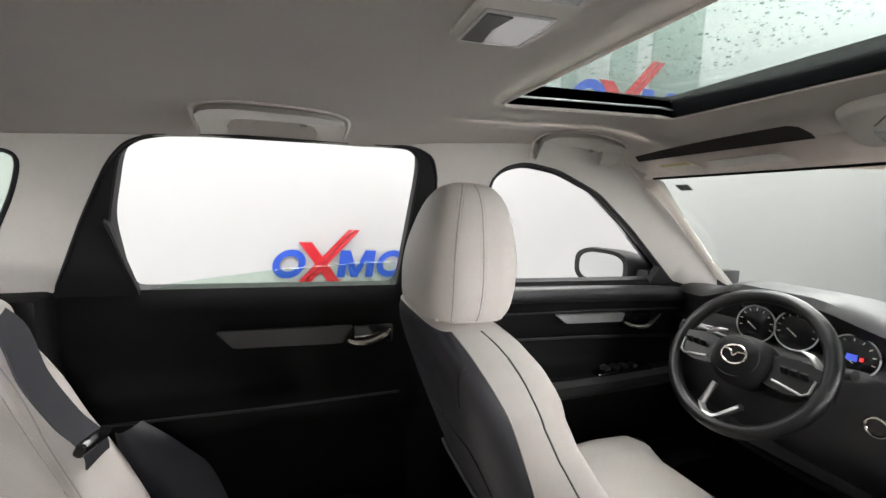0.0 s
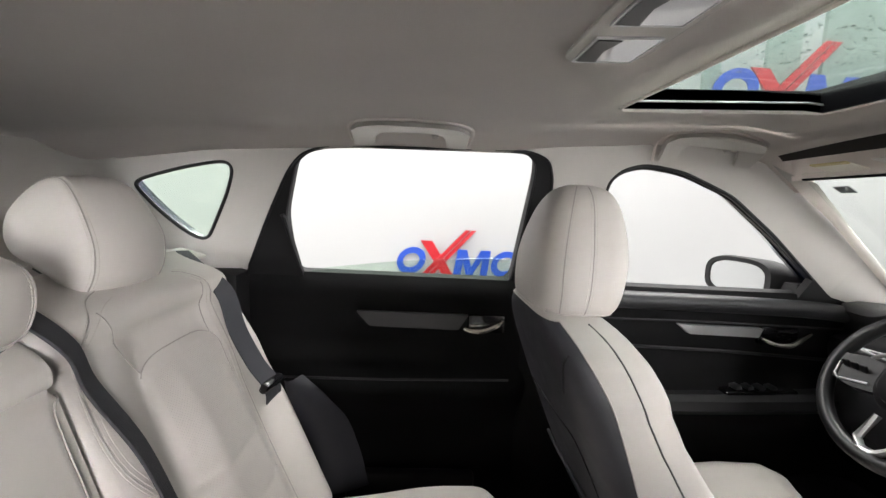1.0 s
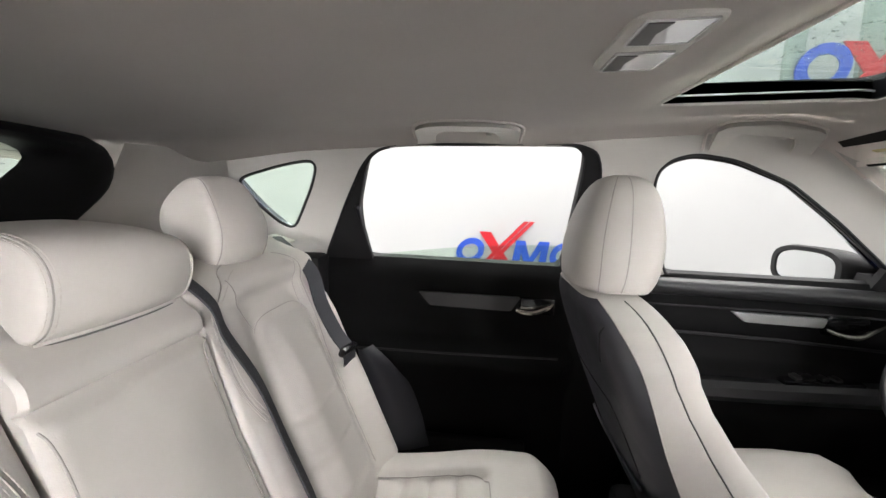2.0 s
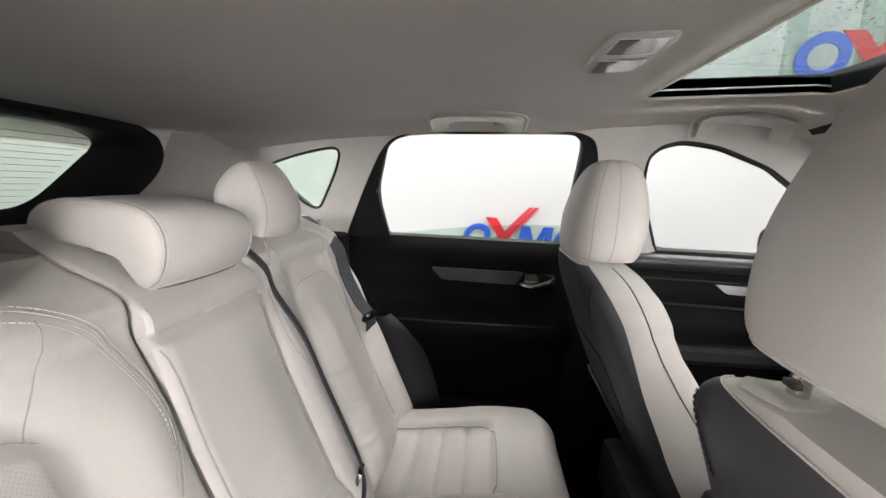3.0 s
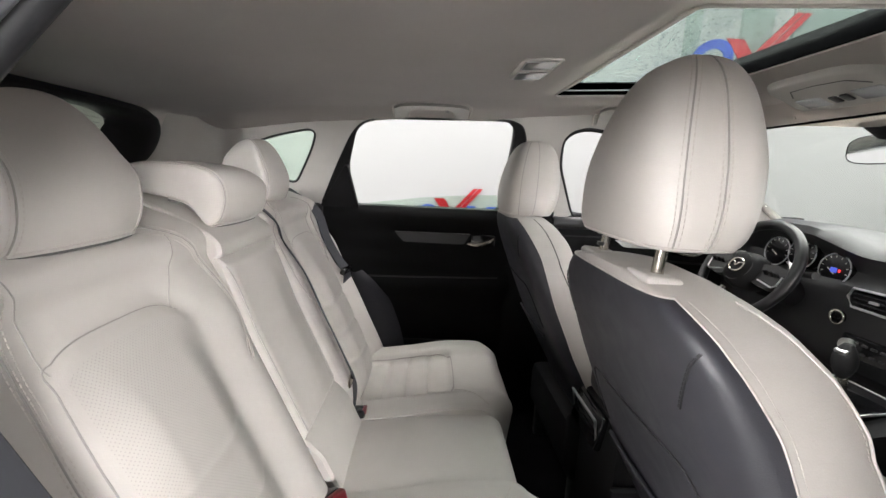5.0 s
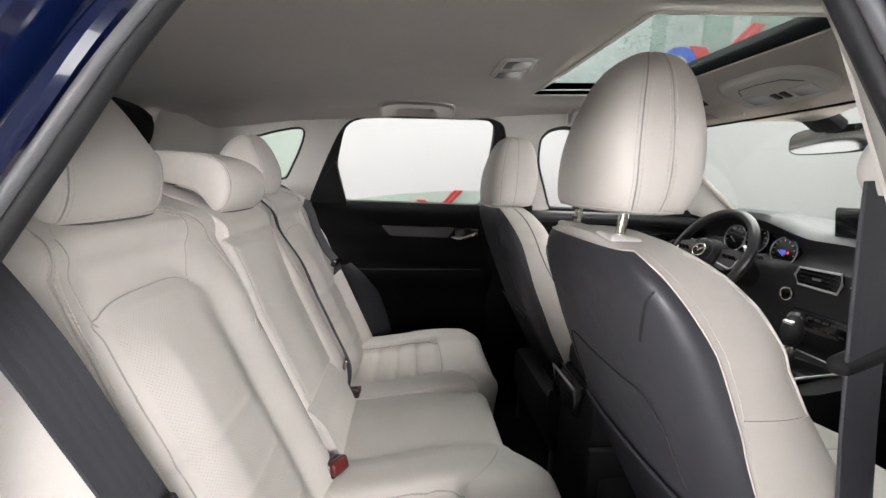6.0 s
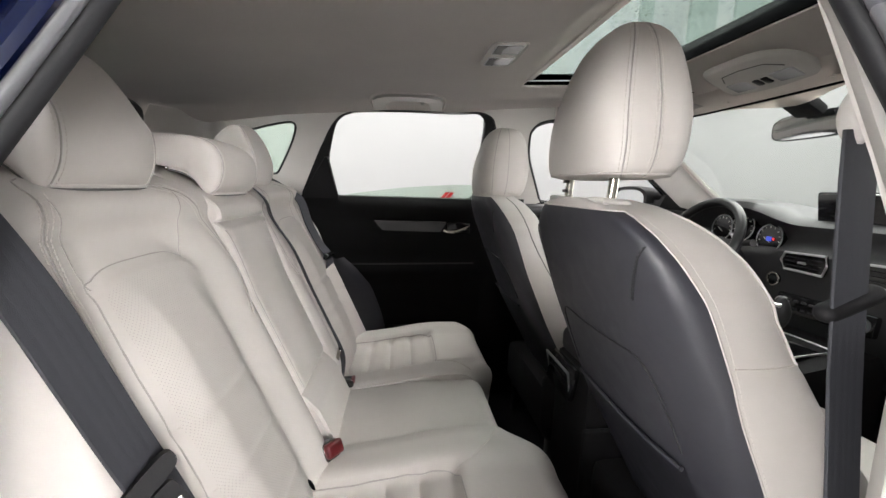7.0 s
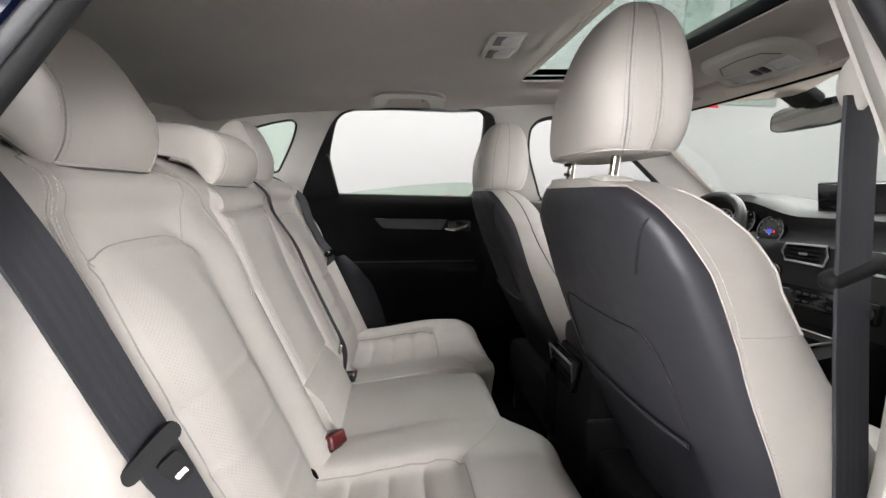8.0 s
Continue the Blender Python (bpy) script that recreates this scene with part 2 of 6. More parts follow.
def ring(centre, axis, r, thick, n=40, sx=1.0, sy=1.0, arc=(0, 360)):
    q = Vector((0, 0, 1)).rotation_difference(Vector(axis))
    full = abs(arc[1] - arc[0]) >= 360
    pts = [Vector(centre) + q @ Vector((r * sx * math.cos(radians(a)), r * sy * math.sin(radians(a)), 0)) for a in np.linspace(arc[0], arc[1], n + 1)[: n if full else n + 1]]
    return tube(pts, thick, 8, closed=full)


def rounded(points, steps=5, amount=0.30, most=0.03):
    """A closed outline with its corners rounded."""
    out = []
    n = len(points)
    for i in range(n):
        p0, p1, p2 = (Vector((*points[(i + k) % n][:2], 0)) for k in (-1, 0, 1))
        a = p1 + (p0 - p1) * min(amount, most / max(1e-6, (p0 - p1).length))
        b = p1 + (p2 - p1) * min(amount, most / max(1e-6, (p2 - p1).length))
        for s in range(steps + 1):
            t = s / steps
            q = a * (1 - t) ** 2 + p1 * 2 * t * (1 - t) + b * t * t
            out.append((q.x, q.y))
    return out


def skirt(bm, way):
    """Closes a sheet by drawing its rim out along way."""
    rim = [e for e in bm.edges if e.is_boundary]
    made = bmesh.ops.extrude_edge_only(bm, edges=rim)
    vs = [g for g in made["geom"] if isinstance(g, bmesh.types.BMVert)]
    for v in vs:
        v.co += Vector(way)
    bmesh.ops.contextual_create(bm, geom=[e for e in bm.edges if e.is_boundary])
    return bm


def sheet(outline, holes, place, thick, cuts=0):
    """A panel of the outline with holes, laid by place(u, v, depth); thick is its depth."""
    bm = bmesh.new()
    edges = []
    loops = [outline] + list(holes)
    for loop in loops:
        vs = [bm.verts.new((u, v, 0)) for u, v in loop]
        for a, b in zip(vs, vs[1:] + vs[:1]):
            edges.append(bm.edges.new((a, b)))
    bmesh.ops.triangle_fill(bm, use_beauty=True, edges=edges)
    faces = bm.faces[:]
    more = bmesh.ops.extrude_face_region(bm, geom=faces)
    for g in more["geom"]:
        if isinstance(g, bmesh.types.BMVert):
            g.co.z = 1.0
    for v in bm.verts:
        v.co = place(v.co.x, v.co.y, v.co.z * thick)
    return bm


def mix(a, b, t):
    return a + (b - a) * t


def smooth(a, b, x):
    t = min(1.0, max(0.0, (x - a) / (b - a)))
    return t * t * (3 - 2 * t)


def lookup(table, x):
    for (x0, y0), (x1, y1) in zip(table, table[1:]):
        if x <= x1:
            t = min(1.0, max(0.0, (x - x0) / (x1 - x0)))
            return y0 + (y1 - y0) * t
    return table[-1][1]


def softlook(table, x):
    """lookup with rounded knees."""
    return sum(lookup(table, x + d) for d in (-0.02, -0.01, 0, 0.01, 0.02)) / 5


# ---- the booth round the car ----
GROUND = -0.06
SILL = 1.125


def booth():
    setting("floor_booth", rbox((1.0, 0, GROUND - 0.05), (18, 9.0, 0.1), 0.0), BOOTH_FLOOR, "pale grey smooth floor of the photo booth", "floor")
    for name, c, s in (("wall_north", (1.0, 3.05, 2.2), (18, 0.1, 4.6)), ("wall_south", (1.0, -4.05, 2.2), (18, 0.1, 4.6)),
                       ("wall_east", (9.05, -0.5, 2.2), (0.1, 7.0, 4.6)), ("wall_west", (-7.05, -0.5, 2.2), (0.1, 7.0, 4.6))):
        setting(name, rbox(c, s, 0.0), BOOTH, "plain white brightly lit photo booth wall", "wall")
    setting("ceiling_booth", rbox((1.0, -0.5, 4.56), (16.0, 7.0, 0.05), 0.0), BOOTH, "plain white ceiling of the photo booth", "ceiling")
    setting("ceiling_light", rbox((1.0, 1.7, 4.52), (16.0, 2.6, 0.02), 0.0), LIGHT, "luminous white light sheet under the booth ceiling", "ceiling light")


def sign(name, at, across, up, size, whole, label):
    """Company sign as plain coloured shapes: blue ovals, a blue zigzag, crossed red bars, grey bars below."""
    across, up = Vector(across).normalized(), Vector(up).normalized()
    out = across.cross(up)
    top = thing(name, label, "wall sign", at, group="booth signs")

    def lay(u, v, w):
        return Vector(at) + across * (u * size) + up * (v * size) + out * w

    def block(pts, material, nm, depth=0.012, lift=0.004):
        part(nm, sheet(pts, [], lambda u, v, w: lay(u, v, w + lift), depth), material, top)

    def oval(u, v, rx, ry, t, nm):
        a = [(u + rx * math.cos(k * math.pi / 16) + 0.2 * ry * math.sin(k * math.pi / 16), v + ry * math.sin(k * math.pi / 16)) for k in range(32)]
        b = [(u + (rx - t) * math.cos(k * math.pi / 16) + 0.2 * (ry - t) * math.sin(k * math.pi / 16), v + (ry - t) * math.sin(k * math.pi / 16)) for k in range(32)]
        part(nm, sheet(a, [b], lambda p, q, w: lay(p, q, w + 0.004), 0.012), LOGO_BLUE, top)
    oval(-0.49, 0.0, 0.17, 0.16, 0.072, "blue_oval")
    oval(0.65, 0.0, 0.17, 0.16, 0.072, "blue_oval")
    # blue zigzag of four leaning bars
    block([(0.02, -0.155), (0.065, 0.155), (0.155, 0.155), (0.110, -0.155)], LOGO_BLUE, "blue_bar")
    block([(0.090, 0.155), (0.175, 0.155), (0.265, -0.155), (0.180, -0.155)], LOGO_BLUE, "blue_bar", 0.011)
    block([(0.185, -0.155), (0.250, -0.155), (0.430, 0.155), (0.345, 0.155)], LOGO_BLUE, "blue_bar", 0.010)
    block([(0.345, -0.155), (0.380, 0.155), (0.465, 0.155), (0.430, -0.155)], LOGO_BLUE, "blue_bar", 0.013)
    if whole:
        oval(1.03, 0.0, 0.17, 0.16, 0.072, "blue_oval")
        block([(1.25, -0.155), (1.295, 0.155), (1.50, 0.155), (1.545, 0.09), (1.50, 0.01), (1.43, -0.02), (1.53, -0.155), (1.43, -0.155), (1.36, -0.04), (1.33, -0.155)], LOGO_BLUE, "blue_block")
    arm = 0.243 if whole else 0.170
    block([(-0.39, arm), (-0.25, arm), (0.119, -0.30), (-0.01, -0.30)], LOGO_RED, "red_bar")
    block([(0.147, 0.39), (0.200, 0.39), (-0.418, -0.30), (-0.486, -0.30)], LOGO_RED, "red_bar", 0.016)
    block([(0.214, 0.39), (0.272, 0.39), (-0.345, -0.30), (-0.404, -0.30)], LOGO_RED, "red_bar", 0.014)
    for k in range(4 if whole else 0):
        u = 0.16 + k * 0.27
        block([(u, -0.29), (u, -0.22), (u + 0.2, -0.22), (u + 0.2, -0.29)], LOGO_GREY, "grey_bar")
    return top


def added_light_panel(at, aim, w, h, power):
    """An added soft light on a stand, out of view, facing the car to brighten it."""
    top = thing("added_light_panel", "added unseen light panel on a stand that brightens the car", "studio light", (at[0], at[1], GROUND), group="studio lights")
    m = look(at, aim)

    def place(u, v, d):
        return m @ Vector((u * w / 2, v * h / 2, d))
    part("diffuser", sheet([(-1, -1), (1, -1), (1, 1), (-1, 1)], [], lambda u, v, d: place(u, v, d), 0.01), glow("added_panel_glow", (1.0, 0.98, 0.975), power), top, "glowing white diffuser")
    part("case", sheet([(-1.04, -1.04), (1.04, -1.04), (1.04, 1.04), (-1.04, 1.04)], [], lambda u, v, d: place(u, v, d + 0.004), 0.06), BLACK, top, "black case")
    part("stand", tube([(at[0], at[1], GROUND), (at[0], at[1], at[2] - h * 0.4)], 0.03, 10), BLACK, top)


booth()
# added lights out of view, placed to brighten the cabin through doorway and glass
added_light_panel((3.1, -2.35, 2.65), (0.0, 0.0, 1.0), 0.7, 1.1, 11.0)
added_light_panel((1.15, -2.60, 1.50), (-0.2, 0.0, 1.1), 0.6, 0.6, 64.0)
added_light_panel((-1.60, -2.40, 1.95), (0.5, -0.4, 1.0), 0.8, 0.7, 28.0)
added_light_panel((-2.70, -2.60, 1.55), (-0.6, 0.2, 1.3), 0.9, 0.9, 50.0)
added_light_panel((4.3, -0.6, 0.80), (0.3, 0.0, 1.35), 3.2, 1.1, 6.0)
sign("wall_sign", (0.455, 2.998, 0.868), (1, 0, 0), (0, 0, 1), 0.68, True, "blue and red company sign on the white booth wall")


sign("wall_sign", (2.65, 2.352, 2.18), (1, 0, 0), (0, 0, 1), 0.917, False, "blue and red company sign on upright booth panels")
for px, pw in ((2.045, 0.11), (2.525, 0.23), (3.05, 0.50)):
    tagged(part("wall_panel", rbox((px, 2.372, 3.22), (pw, 0.032, 2.56), 0.004), BOOTH_PANEL), "pale green-grey upright panel hanging from the booth ceiling", "wall panel", kind="structure")


# ---- car shell ----
def roof_z(x, y):
    z = softlook([(-1.1, 1.34), (-0.65, 1.405), (-0.3, 1.445), (0.1, 1.468), (0.34, 1.469), (0.45, 1.480), (0.80, 1.500), (0.95, 1.478), (1.08, 1.425)], x)
    return z - 0.055 * smooth(0.50, 0.62, abs(y))


def side_y(z):
    """Distance of the inner side from the middle line, leaning in above the sill."""
    return 0.705 - 0.45 * (z - SILL) if z > SILL else 0.705


SUN_X0, SUN_X1, SUN_Y = 0.475, 0.815, 0.305


def liner_edge(x):
    """Where the liner meets the leaning side trim."""
    lo, hi = 0.40, 0.66
    for _ in range(24):
        y = (lo + hi) / 2
        if side_y(roof_z(x, y)) > y:
            lo = y
        else:
            hi = y
    return lo


def headliner():
    bm = bmesh.new()
    # a lattice that leaves the roof opening free
    xs = sorted(set([round(v, 4) for v in list(np.linspace(-1.0, SUN_X0, 28)) + list(np.linspace(SUN_X0, SUN_X1, 10)) + list(np.linspace(SUN_X1, 1.06, 10))]))
    half = list(np.linspace(0, SUN_Y, 8)) + list(np.linspace(SUN_Y, 0.60, 16))[1:]
    ys = [-v for v in half[:0:-1]] + half
    vs = {}
    for i, x in enumerate(xs):
        for j, y in enumerate(ys):
            if abs(y) > SUN_Y:
                k = (abs(y) - SUN_Y) / (0.60 - SUN_Y)
                y = math.copysign(mix(SUN_Y, liner_edge(x) + 0.003, k), y)
            vs[i, j] = bm.verts.new((x, y, roof_z(x, y)))
    for i in range(len(xs) - 1):
        for j in range(len(ys) - 1):
            mx, my = (xs[i] + xs[i + 1]) / 2, (ys[j] + ys[j + 1]) / 2
            if SUN_X0 < mx < SUN_X1 and abs(my) < SUN_Y:
                continue
            bm.faces.new((vs[i, j], vs[i + 1, j], vs[i + 1, j + 1], vs[i, j + 1]))
    for v in [v for v in bm.verts if not v.link_faces]:
        bm.verts.remove(v)
    bmesh.ops.solidify(bm, geom=bm.faces[:], thickness=-0.012)
    setting("ceiling", bm, LINER, "beige woven headliner of the car roof", "headliner")
    # outer skin over it
    bm = bmesh.new()
    vs = {}
    for i, x in enumerate(xs):
        for j, y in enumerate(ys):
            yy = y * 1.12
            vs[i, j] = bm.verts.new((x, yy, roof_z(x, y) + 0.058 - 0.026 * smooth(0.40, 0.60, abs(y))))
    for i in range(len(xs) - 1):
        for j in range(len(ys) - 1):
            mx, my = (xs[i] + xs[i + 1]) / 2, (ys[j] + ys[j + 1]) / 2
            if SUN_X0 - 0.08 < mx < SUN_X1 + 0.09 and abs(my) < SUN_Y + 0.10:
                continue
            bm.faces.new((vs[i, j], vs[i + 1, j], vs[i + 1, j + 1], vs[i, j + 1]))
    for v in [v for v in bm.verts if not v.link_faces]:
        bm.verts.remove(v)
    bmesh.ops.solidify(bm, geom=bm.faces[:], thickness=-0.01)
    setting("roof", bm, PAINT, "dark blue painted steel car roof", "roof")


FRONT_WIN = [(0.70, 1.113), (0.61, 1.30), (0.60, 1.385), (0.625, 1.418), (0.675, 1.433), (0.77, 1.422), (0.91, 1.375), (1.065, 1.285), (1.27, 1.15), (1.325, 1.113)]
REAR_TRIM = [(-0.265, 1.113), (-0.184, 1.275), (-0.129, 1.373), (-0.095, 1.410), (-0.05, 1.4275), (0.02, 1.4335), (0.41, 1.4445), (0.455, 1.428), (0.474, 1.38), (0.478, 1.113)]
REAR_GLASS = [(-0.145, 1.112), (-0.150, 1.26), (-0.112, 1.388), (-0.080, 1.413), (-0.04, 1.4235), (0.03, 1.429), (0.22, 1.4345), (0.402, 1.4392), (0.428, 1.418), (0.432, 1.38), (0.420, 1.112)]
QUARTER = [(-0.470, 1.318), (-0.462, 1.332), (-0.436, 1.343), (-0.35, 1.368), (-0.268, 1.385), (-0.250, 1.378), (-0.250, 1.36), (-0.271, 1.313), (-0.325, 1.222), (-0.338, 1.206), (-0.356, 1.203), (-0.385, 1.218), (-0.43, 1.262)]


def on_side(sgn, extra=0.0):
    """Lays (x, z, depth) on the leaning side; depth runs outwards."""
    def place(u, v, w):
        return Vector((u, sgn * (side_y(v) + w * 0.91 + extra), v + w * 0.41))
    return place


def dense(points, step=0.05):
    out = []
    n = len(points)
    for i in range(n):
        a, b = points[i], points[(i + 1) % n]
        k = max(1, int(math.dist(a, b) / step))
        out += [(mix(a[0], b[0], s / k), mix(a[1], b[1], s / k)) for s in range(k)]
    return out


def side_wall(sgn, name):
    """Beige pillar trims with the front, rear and quarter window openings."""
    corners = [(-0.80, 1.06), (-0.80, 1.35), (-0.5, 1.425), (0.0, 1.460), (0.4, 1.472), (0.62, 1.492), (0.85, 1.492), (0.98, 1.462), (1.19, 1.335), (1.50, 1.14), (1.52, 1.06)]
    outline = dense(corners, 0.08)
    holes = [rounded(FRONT_WIN, 3, 0.35), rounded(REAR_TRIM, 3, 0.35), rounded(QUARTER, 3, 0.4)]
    if sgn < 0:
        gap = [(0.478, 1.06)] + REAR_TRIM[:0:-1] + [(-0.265, 1.06)]
        outline = dense(corners + gap, 0.08)
        del holes[1]
    bm = sheet(outline, holes, on_side(sgn), 0.008)
    return setting(name, bm, TRIM, "beige plastic pillar trim along the car side", "pillar trim", 30)


def edge_line(points, sgn, off=0.0, closed=True, amount=0.35):
    place = on_side(sgn)
    return [place(u, v, off) for u, v in rounded(points, 3, amount)]


def door_profile(z):
    """How far the door lining stands in from the sill line."""
    return softlook([(0.30, 0.02), (0.45, 0.0), (0.62, 0.005), (0.74, 0.01), (0.80, 0.035), (0.845, 0.055), (0.862, 0.050), (0.885, 0.012), (0.95, 0.0), (0.975, 0.004), (0.995, 0.014), (1.04, 0.012), (1.07, 0.022), (1.10, 0.024), (1.118, 0.014), (1.13, -0.004)], z)


def lining(x0, x1, sgn, front):
    """The moulded door lining from the floor to the sill."""
    def f(u, v):
        x, z = mix(x0, x1, u), mix(0.30, 1.128, v)
        inset = door_profile(z)
        taper = smooth(0.0, 0.04, u) * smooth(0.0, 0.04, 1 - u)
        y = 0.712 - inset * (0.35 + 0.65 * taper)
        return Vector((x, sgn * y, z))
    bm = grid(f, 20, 60)
    bmesh.ops.solidify(bm, geom=bm.faces[:], thickness=0.03 * sgn)
    return bm


def rear_door():
    d = thing("door_1", "closed black rear door lining with grey trim strip and open window", "car door", (0.15, 0.72, 0.4), kind="structure")
    part("lining", lining(-0.27, 0.475, 1, False), BLACK, d, "black moulded door lining")
    # black window frame between the trim and the glass opening
    part("window_frame", sheet(rounded([(u, v) for u, v in REAR_TRIM], 3, 0.35), [rounded(REAR_GLASS, 3, 0.35)], on_side(1, 0.004), 0.045), BLACK, d, "black window frame", 30)
    part("window_seal", tube(edge_line(REAR_TRIM, 1, 0.002), 0.0032, 8, closed=True), RUBBER, d, "black rubber seal")
    part("glass_run", tube(edge_line(REAR_GLASS, 1, 0.010), 0.003, 8, closed=True), RUBBER, d)
    # fixed triangle at the back of the window
    part("corner_cover", sheet([(-0.262, 1.118), (-0.158, 1.268), (-0.150, 1.272), (-0.144, 1.262), (-0.118, 1.118)], [], on_side(1, -0.006), 0.014), BLACK, d, "black plastic corner cover")
    part("corner_edge", tube([on_side(1)(-0.150, 1.272, -0.008), on_side(1)(-0.135, 1.20, -0.009), on_side(1)(-0.118, 1.128, -0.010)], 0.0028), BLACK, d)
    # lowered glass: only its curved upper edge stands above the sill
    top = [(-0.14, 1.10), (-0.105, 1.126), (-0.065, 1.137), (0.035, 1.152), (0.12, 1.164), (0.22, 1.174), (0.33, 1.183), (0.41, 1.185), (0.415, 1.10)]
    pane = part("pane", sheet(top, [], on_side(1, 0.020), 0.004), GREEN_PANE, d, "green-tinted lowered window pane")
    pane.visible_shadow = False
    # trim strip, handle
    strip = [(0.02, 1.036), (0.31, 1.036), (0.285, 0.995), (0.055, 0.998)]
    part("trim_strip", sheet(rounded(strip, 3, 0.06), [], lambda u, v, w: Vector((u, 0.698 - w, v)), 0.012), INSERT, d, "grey satin trim strip")
    part("handle_cup", rbox((0.36, 0.702, 1.012), (0.10, 0.02, 0.05), 0.009), GLOSS, d)
    part("handle", tube(curve_through([(0.300, 0.688, 1.0), (0.32, 0.678, 0.996), (0.35, 0.676, 0.998), (0.385, 0.682, 1.012), (0.40, 0.69, 1.022)]), lambda t: 0.0065 * (0.7 + 0.5 * math.sin(math.pi * t)), 8), CHROME, d, "chrome door handle")
    part("pull_line", tube([(-0.20, 0.672, 0.862), (0.1, 0.660, 0.868), (0.42, 0.663, 0.874)], 0.003), SLATE, d)
    part("pocket", rbox((0.18, 0.682, 0.56), (0.34, 0.035, 0.10), 0.014), BLACK, d)
    return d


def front_door(sgn, name):
    d = thing(name, "closed black front door lining with silver trim strip and armrest switches", "car door", (0.9, sgn * 0.72, 0.4), kind="structure")
    part("lining", lining(0.60, 1.44, sgn, True), BLACK, d, "black moulded door lining")
    part("window_seal", tube(edge_line(FRONT_WIN, sgn, 0.006), 0.007, 8, closed=True), RUBBER, d, "black rubber seal")
    part("window_frame", sheet(rounded(FRONT_WIN, 3, 0.35), [rounded([(mix(u, 0.9, 0.022), mix(v, 1.25, 0.045)) for u, v in FRONT_WIN], 3, 0.35)], on_side(sgn, 0.015), 0.03), BLACK, d)
    part("corner_cover", sheet([(1.215, 1.113), (1.232, 1.172), (1.275, 1.146), (1.325, 1.113)], [], on_side(sgn, -0.004), 0.02), BLACK, d, "black corner cover")
    part("sill_pad", tube(curve_through([(0.62, sgn * 0.694, 1.095), (0.95, sgn * 0.690, 1.094), (1.25, sgn * 0.688, 1.088), (1.42, sgn * 0.70, 1.07)]), 0.026, 12, flat=0.9), SLATE, d, "black padded door sill")
    part("pad_seam", tube([(0.62, sgn * 0.680, 1.046), (1.0, sgn * 0.678, 1.046), (1.40, sgn * 0.682, 1.038)], 0.0025), THREAD_DARK, d)
    strip = [(0.87, 1.037), (1.11, 1.033), (1.10, 1.008), (0.905, 1.011)]
    part("trim_strip", sheet(rounded(strip, 3, 0.06), [], lambda u, v, w: Vector((u, sgn * (0.692 - w), v)), 0.014), SILVER, d, "satin silver trim strip")
    part("handle_cup", rbox((1.165, sgn * 0.695, 1.012), (0.115, 0.02, 0.055), 0.01), GLOSS, d)
    part("handle", tube(curve_through([(1.11, sgn * 0.680, 1.004), (1.14, sgn * 0.668, 0.993), (1.18, sgn * 0.666, 0.992), (1.215, sgn * 0.672, 1.008), (1.25, sgn * 0.682, 1.022)]), lambda t: 0.0065 * (0.7 + 0.5 * math.sin(math.pi * t)), 8), CHROME, d, "chrome door handle")
    part("crease", tube([(0.66, sgn * 0.690, 0.972), (1.0, sgn * 0.689, 0.965), (1.40, sgn * 0.69, 0.945)], 0.004), SLATE, d)
    arm = part("armrest", loft([[(x, sgn * y, z + dz) for y, z in ((0.71, 0.80), (0.665, 0.79), (0.635, 0.815), (0.632, 0.842), (0.645, 0.856), (0.71, 0.858))] for x, dz in ((0.64, -0.02), (0.75, 0.0), (1.0, 0.004), (1.25, 0.012), (1.38, 0.02))]), SLATE, d, "black padded armrest")
    part("switch_panel", rbox((1.10, sgn * 0.668, 0.866), (0.20, 0.05, 0.012), 0.004, (0, -2, 0)), GLOSS, arm)
    for k in range(4):
        part("switch", rbox((1.04 + 0.033 * k, sgn * 0.665, 0.876), (0.018, 0.03, 0.010), 0.003, (0, -14, 0)), SLATE if k else INSERT, arm)
    part("pocket", rbox((0.98, sgn * 0.682, 0.56), (0.5, 0.04, 0.12), 0.016), BLACK, d)
    return d


def wing_mirror():
    m = thing("wing_mirror", "black door mirror housing with oval mirror glass outside the window", "wing mirror", (1.30, 0.86, 1.10))

    def oval(dx, r, cy=0.0):
        return [Vector((1.195 + dx - 0.02 * math.cos(a), 0.900 + cy + 0.116 * r * math.copysign(abs(math.cos(a)) ** 0.6, math.cos(a)), 1.140 + 0.066 * r * math.copysign(abs(math.sin(a)) ** 0.65, math.sin(a)))) for a in np.linspace(0, 2 * math.pi, 32, endpoint=False)]
    part("housing", loft([oval(0.006, 0.75), oval(-0.004, 0.80), oval(-0.004, 0.97), oval(0.012, 1.03), oval(0.06, 0.98, -0.01), oval(0.10, 0.80, -0.03), oval(0.125, 0.5, -0.05)]), BLACK, m, "gloss black housing")
    part("mirror_glass", loft([oval(-0.001, 0.76), oval(0.004, 0.76)]), MIRROR, m, "oval mirror glass")
    part("foot", loft([[Vector((1.275 + dx, y, 1.098 + dz)) for dx, dz in ((-0.05, -0.016), (0.06, -0.016), (0.05, 0.05), (-0.03, 0.05))] for y in (0.735, 0.79, 0.85)]), BLACK, m)
    return m


